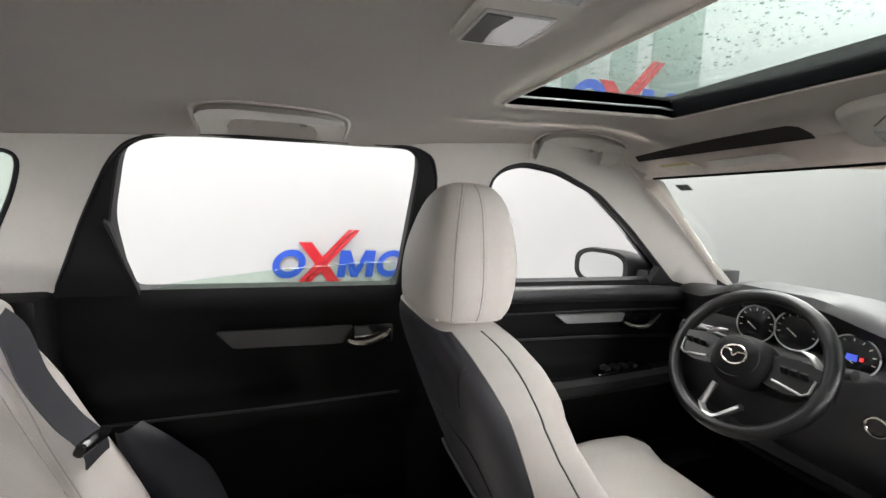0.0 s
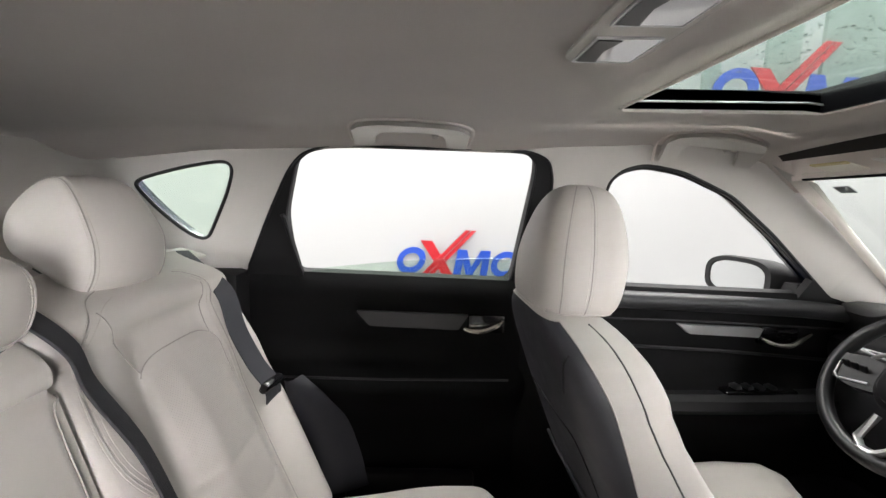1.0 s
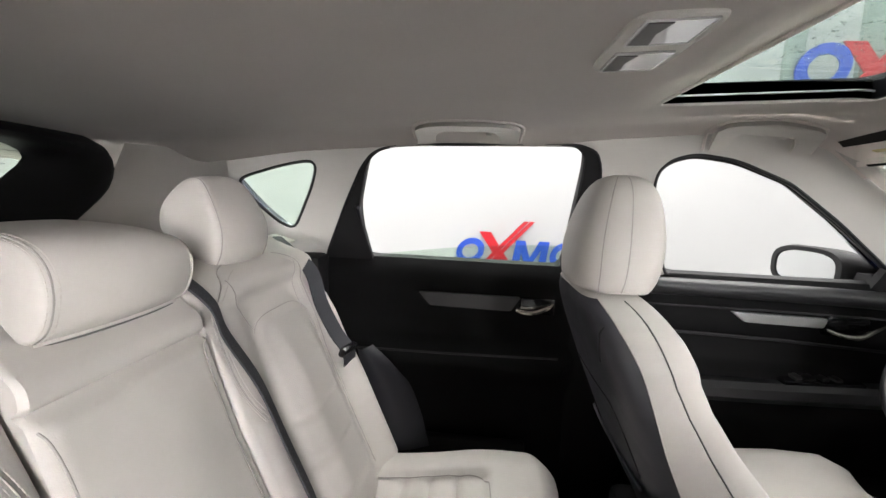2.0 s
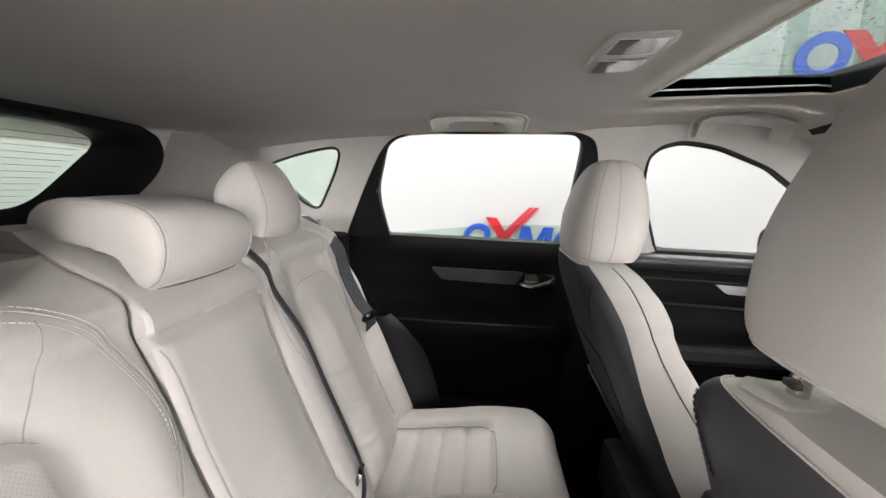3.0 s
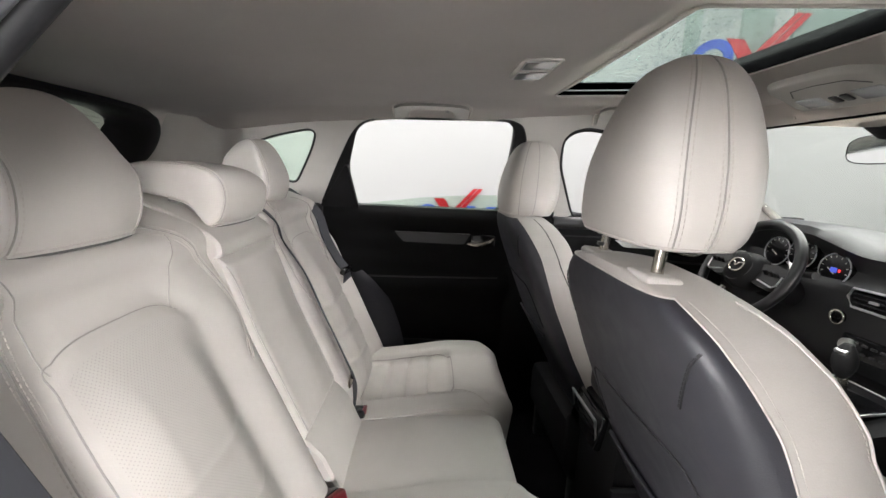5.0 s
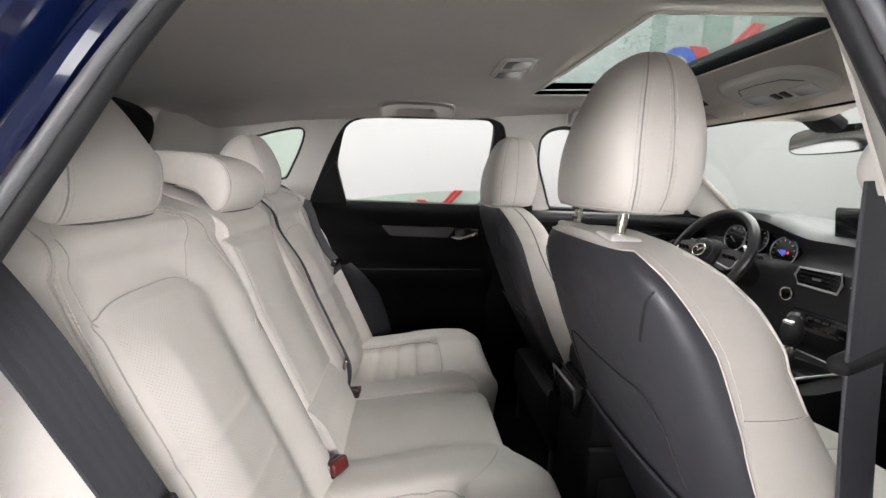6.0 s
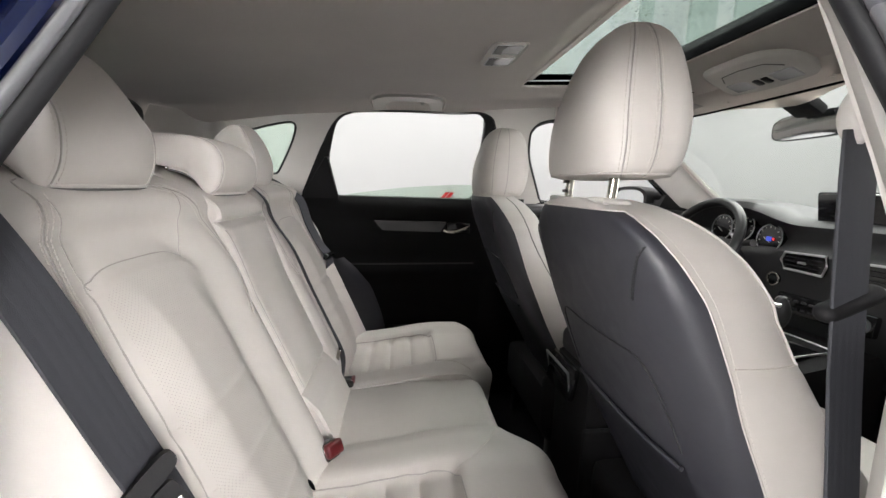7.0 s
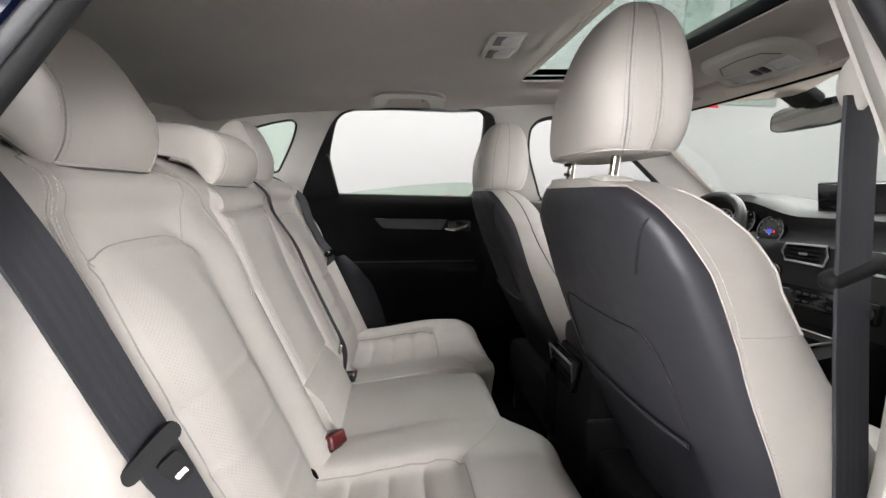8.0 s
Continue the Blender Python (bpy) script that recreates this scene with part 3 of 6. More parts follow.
def right_side():
    """The right flank: its rear door opening is open to the booth."""
    def place(u, v, w):
        return Vector((u, -(side_y(v) + 0.055 + 0.91 * w), v + 0.41 * w))
    hole = [(-0.16, 0.40), (-0.105, 1.10), (-0.08, 1.17), (-0.057, 1.23), (-0.035, 1.29), (0.0, 1.36), (0.05, 1.395), (0.12, 1.405), (0.36, 1.408), (0.415, 1.38), (0.428, 1.31), (0.448, 1.20), (0.465, 1.05), (0.48, 0.40)]
    win = rounded(FRONT_WIN, 3, 0.35)
    outline = dense([(-0.85, 0.30), (-0.85, 1.30), (-0.5, 1.40), (0.0, 1.44), (0.85, 1.462), (0.98, 1.45), (1.19, 1.335), (1.50, 1.14), (1.52, 0.30)], 0.1)
    setting("wall_right", sheet(outline, [rounded(hole, 3, 0.3), win, rounded(QUARTER, 3, 0.4)], place, 0.05), PAINT, "dark blue painted car flank with an open rear doorway", "car body", 30)
    line = [place(u, v, 0.0) for u, v in rounded(hole, 3, 0.3)]
    line2 = [p + Vector((0, -0.018, -0.006)) for p in line]
    s = thing("door_seal", "grey rubber seal round the open rear doorway", "door seal", (0.2, -0.76, 0.4), kind="structure")
    part("inner_lip", tube(line, 0.009, 10, closed=True), RUBBER, s)
    part("bulb", tube(line2, 0.0065, 10, closed=True), surface("seal_grey", (0.10, 0.10, 0.108), 0.28, spec=0.8), s)
    part("flange", tube([p + Vector((0, -0.036, -0.014)) for p in line], 0.006, 8, closed=True), PAINT, s, "dark blue painted flange")


def left_flank():
    """The left flank outside, with the openings of three windows."""
    def place(u, v, w):
        return Vector((u, side_y(v) + 0.055 + 0.91 * w, v + 0.41 * w))
    grow = lambda pts, cu, cv: rounded([(mix(u, cu, -0.08), mix(v, cv, -0.10)) for u, v in pts], 3, 0.35)
    outline = dense([(-0.85, 0.30), (-0.85, 1.30), (-0.5, 1.42), (0.0, 1.462), (0.85, 1.475), (0.98, 1.46), (1.19, 1.345), (1.50, 1.15), (1.52, 0.30)], 0.1)
    setting("wall_left_outer", sheet(outline, [grow(FRONT_WIN, 0.9, 1.28), grow(REAR_TRIM, 0.15, 1.28), rounded([(mix(u, -0.35, -0.35), mix(v, 1.29, -0.35)) for u, v in QUARTER], 3, 0.35)], place, 0.03), PAINT, "dark blue painted car flank with three window openings", "car body", 30)


def windscreen_pillar(sgn, name):
    """Slanting beige trim between the front window and the windscreen."""
    side = [on_side(sgn)(u, v, -0.003) for u, v in ((0.96, 1.452), (1.06, 1.395), (1.19, 1.325), (1.34, 1.23), (1.50, 1.13))]
    inner = [Vector((x, sgn * y, z - 0.012)) for x, y, z in ((1.035, 0.512, 1.420), (1.13, 0.553, 1.372), (1.29, 0.613, 1.283), (1.44, 0.661, 1.200), (1.60, 0.705, 1.110))]
    a, c = curve_through(side, 5), curve_through(inner, 5)
    n = len(a) - 1

    def f(u, v):
        p = a[round(u * n)].lerp(c[round(u * n)], v)
        return p + Vector((-0.010, -0.012 * sgn, -0.006)) * math.sin(math.pi * v)
    bm = grid(f, n, 8)
    bmesh.ops.solidify(bm, geom=bm.faces[:], thickness=0.006 * sgn)
    setting(name, bm, TRIM, "beige slanting windscreen pillar trim", "pillar trim")


def b_pillar():
    """Beige trim of the right door pillar with its belt anchor slot."""
    rings = []
    for z in np.linspace(0.62, 1.44, 14):
        y = -side_y(z)
        x0, x1 = 0.470 - 0.02 * smooth(1.30, 1.44, z) - 0.03 * smooth(0.95, 0.65, z), 0.60 + 0.03 * smooth(1.3, 1.44, z)
        rings.append([Vector((mix(x0, x1, u), y + d, z)) for u, d in ((0.0, -0.045), (-0.04, -0.02), (0.02, -0.006), (0.2, 0.004), (0.75, 0.004), (1.0, -0.004), (1.0, -0.045))])
    setting("pillar_right", loft(rings), TRIM, "beige door pillar trim beside the doorway", "pillar trim")


def back_end():
    """Tailgate frame, rear glass, cargo side trims and shelf line."""
    def place(u, v, w):
        return Vector((-0.66 - 0.5 * (1.38 - v) - w, u, v + 0.5 * w))
    outer = [(-0.47, 1.33), (-0.40, 1.395), (-0.2, 1.405), (0.2, 1.405), (0.40, 1.395), (0.45, 1.345), (0.455, 1.29), (0.40, 1.22), (0.33, 1.10), (-0.33, 1.10), (-0.40, 1.22), (-0.455, 1.29)]
    inner = [(-0.29, 1.345), (-0.2, 1.366), (0.2, 1.366), (0.27, 1.350), (0.285, 1.33), (0.27, 1.31), (0.20, 1.21), (0.15, 1.19), (-0.15, 1.19), (-0.20, 1.21), (-0.27, 1.31)]
    t = thing("tailgate", "closed black tailgate lining round the rear window", "tailgate", (-0.80, 0, 1.1), kind="structure")
    def outline_at(poly, n=120):
        """Where rays from the middle of the window meet an outline, turn by turn."""
        pts = rounded(poly, 4, 0.40, 0.06)
        found = []
        for k in range(n):
            a = 2 * math.pi * k / n
            dx, dz = math.cos(a), math.sin(a)
            best = None
            for (x0, z0), (x1, z1) in zip(pts, pts[1:] + pts[:1]):
                ex, ez, px, pz = x1 - x0, z1 - z0, x0, z0 - 1.275
                det = dx * -ez + ex * dz
                if abs(det) < 1e-9:
                    continue
                r = (px * -ez + ex * pz) / det
                q = (dx * pz - dz * px) / det
                if r > 0 and -1e-6 <= q <= 1 + 1e-6:
                    best = r if best is None else max(best, r)
            found.append((best * dx, 1.275 + best * dz))
        return found
    rim, hole = outline_at(outer), outline_at(inner)
    rows = [[place(mix(a[0], b[0], k), mix(a[1], b[1], k), w) for a, b in zip(rim, hole)] for k, w in ((0.0, 0.03), (0.0, 0.0), (0.04, -0.014), (0.14, -0.022), (0.35, -0.020), (0.55, -0.012), (0.80, 0.006), (0.97, 0.020), (1.0, 0.026))]
    part("frame", loft(rows, False), BLACK, t, "black moulded tailgate lining", 60)
    g = part("pane", sheet(rounded([(u * 1.03, v) for u, v in inner], 3, 0.35), [], lambda u, v, w: place(u, v, w + 0.022), 0.004), GREEN_PANE, t, "green-tinted rear window")
    g.visible_shadow = False
    for k in range(12):
        v = 1.21 + 0.0125 * k
        h = 0.17 + 0.10 * (k / 11)
        part("heating_wire", tube([place(-h, v, 0.020), place(h, v, 0.020)], 0.0005, 4), LOGO_GREY, g)
    # inner side trims of the cargo space
    for sgn, nm in ((1, "cargo_trim_left"), (-1, "cargo_trim_right")):
        def f(u, v, sgn=sgn):
            z = mix(1.10, 1.40, v)
            a = Vector((-0.488, sgn * (side_y(z) - 0.005), z))
            b = Vector((-0.66 - 0.5 * (1.38 - z) - 0.005, sgn * mix(0.36, 0.46, smooth(1.10, 1.34, z)), z))
            p = a.lerp(b, u)
            p.y += sgn * 0.05 * math.sin(math.pi * u)
            return p
        bm = grid(f, 12, 10)
        bmesh.ops.solidify(bm, geom=bm.faces[:], thickness=0.012)
        setting(nm, bm, TRIM, "beige plastic cargo side trim", "trim")
    setting("cargo_sides", sheet([(-0.34, 0.30), (-0.34, 1.115), (-0.9, 1.115), (-0.9, 0.30)], [], lambda u, v, w: Vector((u, 0.56 + w, v)), 0.13), BLACK, "black cargo side lining", "trim")
    setting("cargo_sides_right", sheet([(-0.34, 0.30), (-0.34, 1.115), (-0.9, 1.115), (-0.9, 0.30)], [], lambda u, v, w: Vector((u, -0.56 - w, v)), 0.13), BLACK, "black cargo side lining", "trim")
    setting("tailgate_lower", rbox((-0.86, 0, 0.70), (0.06, 1.14, 0.84), 0.01), BLACK, "black lower tailgate lining", "trim")


def glazing():
    # windscreen
    def place(u, v, w):
        x = mix(1.035, 1.60, v)
        z = 1.425 - (x - 1.035) / 1.8 + 0.010 * math.sin(math.pi * v) + w
        half = mix(0.50, 0.70, v)
        return Vector((x - 0.05 * (abs(u) ** 2), u * half, z - 0.004 * u * u))
    outline = dense([(-1, 0), (1, 0), (1, 1), (-1, 1)], 0.1)
    w = thing("window_front", "clear slanted windscreen", "windscreen", (1.3, 0, 1.1), kind="structure")
    p = part("pane", sheet(outline, [], place, 0.005), PANES, w, "clear windscreen")
    p.visible_shadow = False
    # header trim from the roof lining down to the glass
    def header(u, v):
        y = mix(-0.53, 0.53, u)
        a = Vector((0.985, y, roof_z(0.985, y) - 0.0005))
        b = place(max(-1.0, min(1.0, y / 0.50)), 0.014 + 0.066 * math.exp(-(y / 0.11) ** 2), 0) + Vector((0, 0, -0.006))
        b.y = y
        p = a.lerp(b, v)
        p.z -= 0.004 * math.sin(math.pi * v)
        return p
    bm = grid(header, 28, 6)
    bmesh.ops.solidify(bm, geom=bm.faces[:], thickness=0.005)
    setting("trim_header", bm, LINER, "beige fabric header above the windscreen", "trim")
    part("frit", tube([place(u, 0.015, -0.004) for u in np.linspace(-1, 1, 20)], 0.006, 8, flat=0.4), DEEP_BLACK, w, "black edge band")
    part("sticker", rbox((1.076, 0.488, 1.396), (0.024, 0.034, 0.002), 0.0, (0, 29, 0)), LOGO_GREY, w, "small grey sticker")
    w2 = thing("window_quarter", "small clear quarter window behind the rear door", "car window", (-0.35, 0.66, 1.2), kind="structure")
    p = part("pane", sheet(rounded([(mix(u, -0.35, -0.05), mix(v, 1.3, -0.05)) for u, v in QUARTER], 3, 0.4), [], on_side(1, 0.03), 0.004), GREEN_PANE, w2)
    p.visible_shadow = False
    part("seal", tube(edge_line(QUARTER, 1, 0.001, amount=0.4), 0.0042, 8, closed=True), RUBBER, w2, "black rubber seal")
    # roof window with its black surround
    s = thing("sunroof", "wet tinted glass sunroof in a black frame", "sunroof", (0.64, 0, 1.53), kind="structure")
    zf = lambda x, y: roof_z(x, 0) + 0.036
    o = rounded([(SUN_X0 - 0.13, -SUN_Y - 0.13), (SUN_X1 + 0.13, -SUN_Y - 0.13), (SUN_X1 + 0.13, SUN_Y + 0.13), (SUN_X0 - 0.13, SUN_Y + 0.13)], 4, 0.05)
    i = rounded([(SUN_X0 - 0.02, -SUN_Y - 0.014), (SUN_X1 - 0.008, -SUN_Y - 0.014), (SUN_X1 - 0.008, SUN_Y + 0.014), (SUN_X0 - 0.02, SUN_Y + 0.014)], 4, 0.06)
    o, i = dense(o, 0.04), dense(i, 0.04)
    part("frame", sheet(o, [i], lambda u, v, w: Vector((u, v, zf(u, v) + w - 0.018)), 0.018), DEEP_BLACK, s, "black sunroof frame")
    p = part("pane", sheet(o, [], lambda u, v, w: Vector((u, v, zf(u, v) + w + 0.003)), 0.004), ROOF_PANE, s, "green-grey roof glass")
    p.visible_shadow = False
    # well walls and rails between headliner and glass
    for a, b in (((SUN_X0, -SUN_Y), (SUN_X1, -SUN_Y)), ((SUN_X0, SUN_Y), (SUN_X1, SUN_Y))):
        n = 10
        pts = [(mix(a[0], b[0], k / n), a[1]) for k in range(n + 1)]
        bm = bmesh.new()
        lo = [bm.verts.new((x, y - math.copysign(0.006, y), roof_z(x, 0) - 0.001)) for x, y in pts]
        hi = [bm.verts.new((x, y - math.copysign(0.006, y), roof_z(x, 0) + 0.030)) for x, y in pts]
        for k in range(n):
            bm.faces.new((lo[k], lo[k + 1], hi[k + 1], hi[k]))
        bmesh.ops.solidify(bm, geom=bm.faces[:], thickness=math.copysign(0.004, a[1]))
        part("well_side", bm, DEEP_BLACK, s)
        part("rail", tube([(x, y - math.copysign(0.012, y), roof_z(x, 0) + 0.010) for x, y in pts], 0.0016, 8), SILVER, s, "bare metal slide rail")
    part("well_front", rbox((SUN_X1 - 0.005, 0, roof_z(SUN_X1, 0) + 0.014), (0.008, 2 * SUN_Y - 0.014, 0.032), 0.002), DEEP_BLACK, s)
    part("sunshade_edge", sheet([(SUN_X0 - 0.01, -SUN_Y), (SUN_X0 + 0.034, -SUN_Y), (SUN_X0 + 0.034, SUN_Y), (SUN_X0 - 0.01, SUN_Y)], [], lambda u, v, w: Vector((u, v, roof_z(SUN_X0, 0) + 0.016 + w)), 0.006), LINER, s, "beige front edge of the opened sunshade")
    part("shade_grip", rbox((SUN_X0 + 0.014, 0.0, roof_z(SUN_X0, 0) + 0.0165), (0.016, 0.11, 0.004), 0.0018), INSERT, s, "recessed sunshade grip")
    lip = rounded([(SUN_X0, -SUN_Y - 0.003), (SUN_X1 + 0.003, -SUN_Y - 0.003), (SUN_X1 + 0.003, SUN_Y + 0.003), (SUN_X0, SUN_Y + 0.003)], 5, 0.05)
    part("lip", tube([(u, v, roof_z(u, v) - 0.0005) for u, v in lip], 0.0032, 8, closed=True), LINER, s, "beige edge moulding")
    # rain drops on the glass
    rnd = random.Random(4)
    bm = bmesh.new()
    for k in range(1500):
        x, y = rnd.uniform(SUN_X0 - 0.01, SUN_X1 - 0.04), rnd.uniform(-SUN_Y + 0.04, SUN_Y - 0.04)
        r = rnd.choice((0.0006, 0.0007, 0.0008, 0.0010, 0.0012, 0.0014, 0.0018, 0.0024))
        z = zf(x, y) + 0.0085
        sub = bmesh.ops.create_icosphere(bm, subdivisions=1, radius=r)
        st = rnd.uniform(0.8, 1.3)
        for v in sub["verts"]:
            v.co = Vector((v.co.x * st + x, v.co.y + y, v.co.z * 0.45 + z))
    d = part("rain_drops", bm, DROPLET, s, "small rain drops on the glass", 180)
    tagged(d, kind="stuff")
    d.visible_shadow = False


def floor_pan():
    def f(u, v):
        x, z = mix(0.455, 0.625, u), mix(0.30, 1.135, v)
        return Vector((x, side_y(z) - 0.004 - 0.02 * math.sin(math.pi * u), z))
    bm = grid(f, 10, 20)
    bmesh.ops.solidify(bm, geom=bm.faces[:], thickness=0.03)
    setting("pillar_left_lower", bm, BLACK, "black lower door pillar cover", "pillar trim")
    setting("floor", rbox((0.35, 0, 0.27), (2.5, 1.5, 0.06), 0.0), CARPET, "black carpeted car floor", "floor")
    setting("bulkhead", rbox((1.62, 0, 0.66), (0.04, 1.5, 0.84), 0.0), BLACK, "black firewall below the dashboard", "trim")
    for sgn, nm in ((1, "kick_panel_left"), (-1, "kick_panel_right")):
        setting(nm, rbox((1.50, sgn * 0.735, 0.72), (0.26, 0.04, 0.86), 0.0), BLACK, "black footwell side panel", "trim")
    setting("arch_left", rbox((-0.36, 0.685, 0.80), (0.22, 0.11, 0.66), 0.02), BLACK, "black wheel arch lining beside the rear seat", "trim")
    setting("lower_left", rbox((-0.05, 0.74, 0.55), (0.64, 0.06, 0.5), 0.0), BLACK, "black lower door frame", "trim")


def road_wheel(x, y):
    w = thing("road_wheel", "black tyre on a grey alloy rim carrying the parked car", "wheel", (x, y, GROUND), group="road wheels")
    r, z = 0.33, GROUND + 0.33
    out = math.copysign(1, y)
    prof = [(0.20, -0.10), (0.31, -0.105), (0.33, -0.08), (0.33, 0.08), (0.31, 0.105), (0.20, 0.10)]
    part("tyre", grid(lambda u, v: Vector((x + math.cos(2 * math.pi * u) * lookup([(k / 5, p[0]) for k, p in enumerate(prof)], v), y + lookup([(k / 5, p[1]) for k, p in enumerate(prof)], v), z + math.sin(2 * math.pi * u) * lookup([(k / 5, p[0]) for k, p in enumerate(prof)], v))), 40, 10, True), RUBBER, w, "black rubber tyre")
    rim = part("rim", disc((x, y, z), (0, 1, 0), 0.205, 0.15, 40, 0.01), INSERT, w, "dark rim")
    for k in range(5):
        a = 2 * math.pi * k / 5
        part("spoke", rbox((x + 0.10 * math.cos(a), y + out * 0.08, z + 0.10 * math.sin(a)), (0.19, 0.02, 0.035), 0.005, (0, -math.degrees(a), 0)), SILVER, rim)


side_wall(1, "wall_left")
side_wall(-1, "wall_right_trim")
headliner()
rear_door()
front_door(1, "door_2")
front_door(-1, "door_3")
wing_mirror()
right_side()
left_flank()
windscreen_pillar(1, "pillar_front_left")
windscreen_pillar(-1, "pillar_front_right")
b_pillar()
back_end()
glazing()
floor_pan()
for wx in (-0.55, 1.35):
    for wy in (-0.70, 0.70):
        road_wheel(wx, wy)


# ---- rear seat ----
def rear_plane(z):
    return -0.226 + (0.36 * (1.095 - z) if z > 0.95 else 0.0522 + 0.45 * (0.95 - z))


def rear_back(y, z, yc, half):
    """Face of an outer rear backrest: shoulder roll, bolsters and a padded middle panel."""
    u = abs(y - yc) / half
    inboard = (y - yc) * yc < 0
    x = rear_plane(z)
    # side bolsters stand forward of a hollow on either side of the panel
    x += (0.026 * math.exp(-((u - 0.80) / 0.22) ** 2) if inboard else 0.034 * math.exp(-((u - 0.80) / 0.16) ** 2)) * smooth(1.12, 1.0, z)
    x -= 0.010 * smooth(0.95, 1.0, u) ** 1.4 if inboard else 0.055 * smooth(0.84, 1.0, u) ** 1.6
    # shoulder: hollow above the panel, full roll at the top
    arch = panel_top(y - yc)
    x -= 0.012 * smooth(0.62, 0.30, u) * smooth(arch - 0.004, arch + 0.020, z) * smooth(1.15, 1.09, z)
    x += 0.010 * smooth(1.10, 1.13, z)
    # padded panel with a folded upper edge
    pad = smooth(0.54, 0.18, u)
    x += 0.030 * pad * smooth(0.58, 0.72, z) * smooth(arch + 0.002, arch - 0.12, z)
    x += 0.006 * smooth(0.54, 0.38, u) * smooth(arch + 0.004, arch - 0.012, z)
    x -= 0.004 * math.exp(-((z - arch - 0.004) / 0.006) ** 2) * smooth(0.50, 0.40, u)
    for c in (0.882, 0.800, 0.718):
        x -= 0.0045 * math.exp(-((z - c) / 0.007) ** 2) * smooth(0.50, 0.40, u)
    x -= 0.085 * smooth(1.135, 1.190, z) ** 1.5
    x -= 0.03 * smooth(0.64, 0.58, z)
    return x


def panel_top(w):
    """Upper edge of the padded panel at a distance from its middle."""
    return 1.066 - 0.022 * min(1.1, abs(w) / 0.105) ** 4


def on_back(pts, yc, half, lift=0.0015):
    return [Vector((rear_back(y, z, yc, half) + lift, y, z)) for y, z in pts]


def rear_cushion_z(x, y, yc, half):
    u = abs(y - yc) / half
    z = 0.622 + 0.026 * smooth(-0.05, 0.22, x) + 0.012 * smooth(0.10, 0.28, x)
    z += 0.012 * smooth(0.45, 0.7, u)
    z -= (0.004 if (y - yc) * yc < 0 else 0.030) * smooth(0.86, 1.0, u) ** 1.5
    inset = smooth(0.60, 0.52, u) * smooth(0.245, 0.225, x)
    z -= 0.015 * inset
    for c in (0.035, 0.10, 0.165):
        z -= 0.009 * inset * math.exp(-((x - c) / 0.008) ** 2)
    return z


def cushion_mesh(y0, y1, front, yc, half, n=48):
    def f(u, v):
        y = mix(y0, y1, v)
        e = abs(y - yc) / half
        xf = front - (0.060 if (y - yc) * yc < 0 else 0.035) * smooth(0.55, 1.0, e) ** 1.6
        if u < 0.7:
            x = mix(-0.12, xf - 0.055, u / 0.7)
            return Vector((x, y, rear_cushion_z(x, y, yc, half)))
        z0 = rear_cushion_z(xf - 0.055, y, yc, half)
        a = (u - 0.7) / 0.2 * math.pi / 2
        if u < 0.9:
            return Vector((xf - 0.055 + 0.055 * math.sin(a), y, z0 - 0.055 * (1 - math.cos(a))))
        return Vector((xf - 0.02 * (u - 0.9) / 0.1, y, z0 - 0.055 - 0.16 * (u - 0.9) / 0.1))
    return skirt(grid(f, 80, n), (0, 0, -0.10))


def head_rings(zs, n=32, px=0.62, py=0.55):
    """Rings of a head restraint from rows of height, middle x, half depth, half width."""
    out = []
    for z, cx, d, w in zs:
        out.append([Vector((cx + d * math.copysign(abs(math.sin(a)) ** px, math.sin(a)), w * math.copysign(abs(math.cos(a)) ** py, math.cos(a)), z)) for a in np.linspace(0, 2 * math.pi, n, endpoint=False)])
    return out


def finer(rows, steps=5):
    """More rows between the given ones, along smooth lines."""
    a = curve_through([(r[0], r[1], r[2]) for r in rows], steps)
    b = curve_through([(r[0], r[3], 0) for r in rows], steps)
    return [(p.x, p.y, max(0.004, p.z), max(0.004, q.y)) for p, q in zip(a, b)]


def seam_on(parent, pts, normal=(1, 0, 0), gap=0.0042, r=0.0009, thread=None):
    """A sewn seam: a low cord coloured for groove shade, with a row of threads on either side."""
    part("seam", tube(pts, r, 6), thread or SEAM_SHADE, parent)
    thread = thread or STITCH
    for s in (-1, 1):
        line = []
        for k, p in enumerate(pts):
            d = (pts[min(k + 1, len(pts) - 1)] - pts[max(k - 1, 0)]).normalized()
            line.append(p + d.cross(Vector(normal)).normalized() * (gap * s))
        part("thread", stitches(line, r=0.00055), thread, parent)


def ring_seam(parent, rings, idx, gap=0.0045):
    """Upright double seam on a head restraint, along one column of its rings."""
    n = len(rings[0])
    mids = [sum(r, Vector()) / n for r in rings]
    lines = ([], [], [])
    for r, c in zip(rings, mids):
        p, a, b = r[idx % n], r[(idx - 1) % n], r[(idx + 1) % n]
        out = (p - c).normalized() * 0.0005
        lines[0].append(p + out)
        lines[1].append(p + (a - p).normalized() * gap + out)
        lines[2].append(p + (b - p).normalized() * gap + out)
    part("seam", tube(lines[0], 0.0009, 6), SEAM_SHADE, parent)
    for k in (1, 2):
        part("thread", stitches(lines[k], r=0.00055), STITCH, parent)


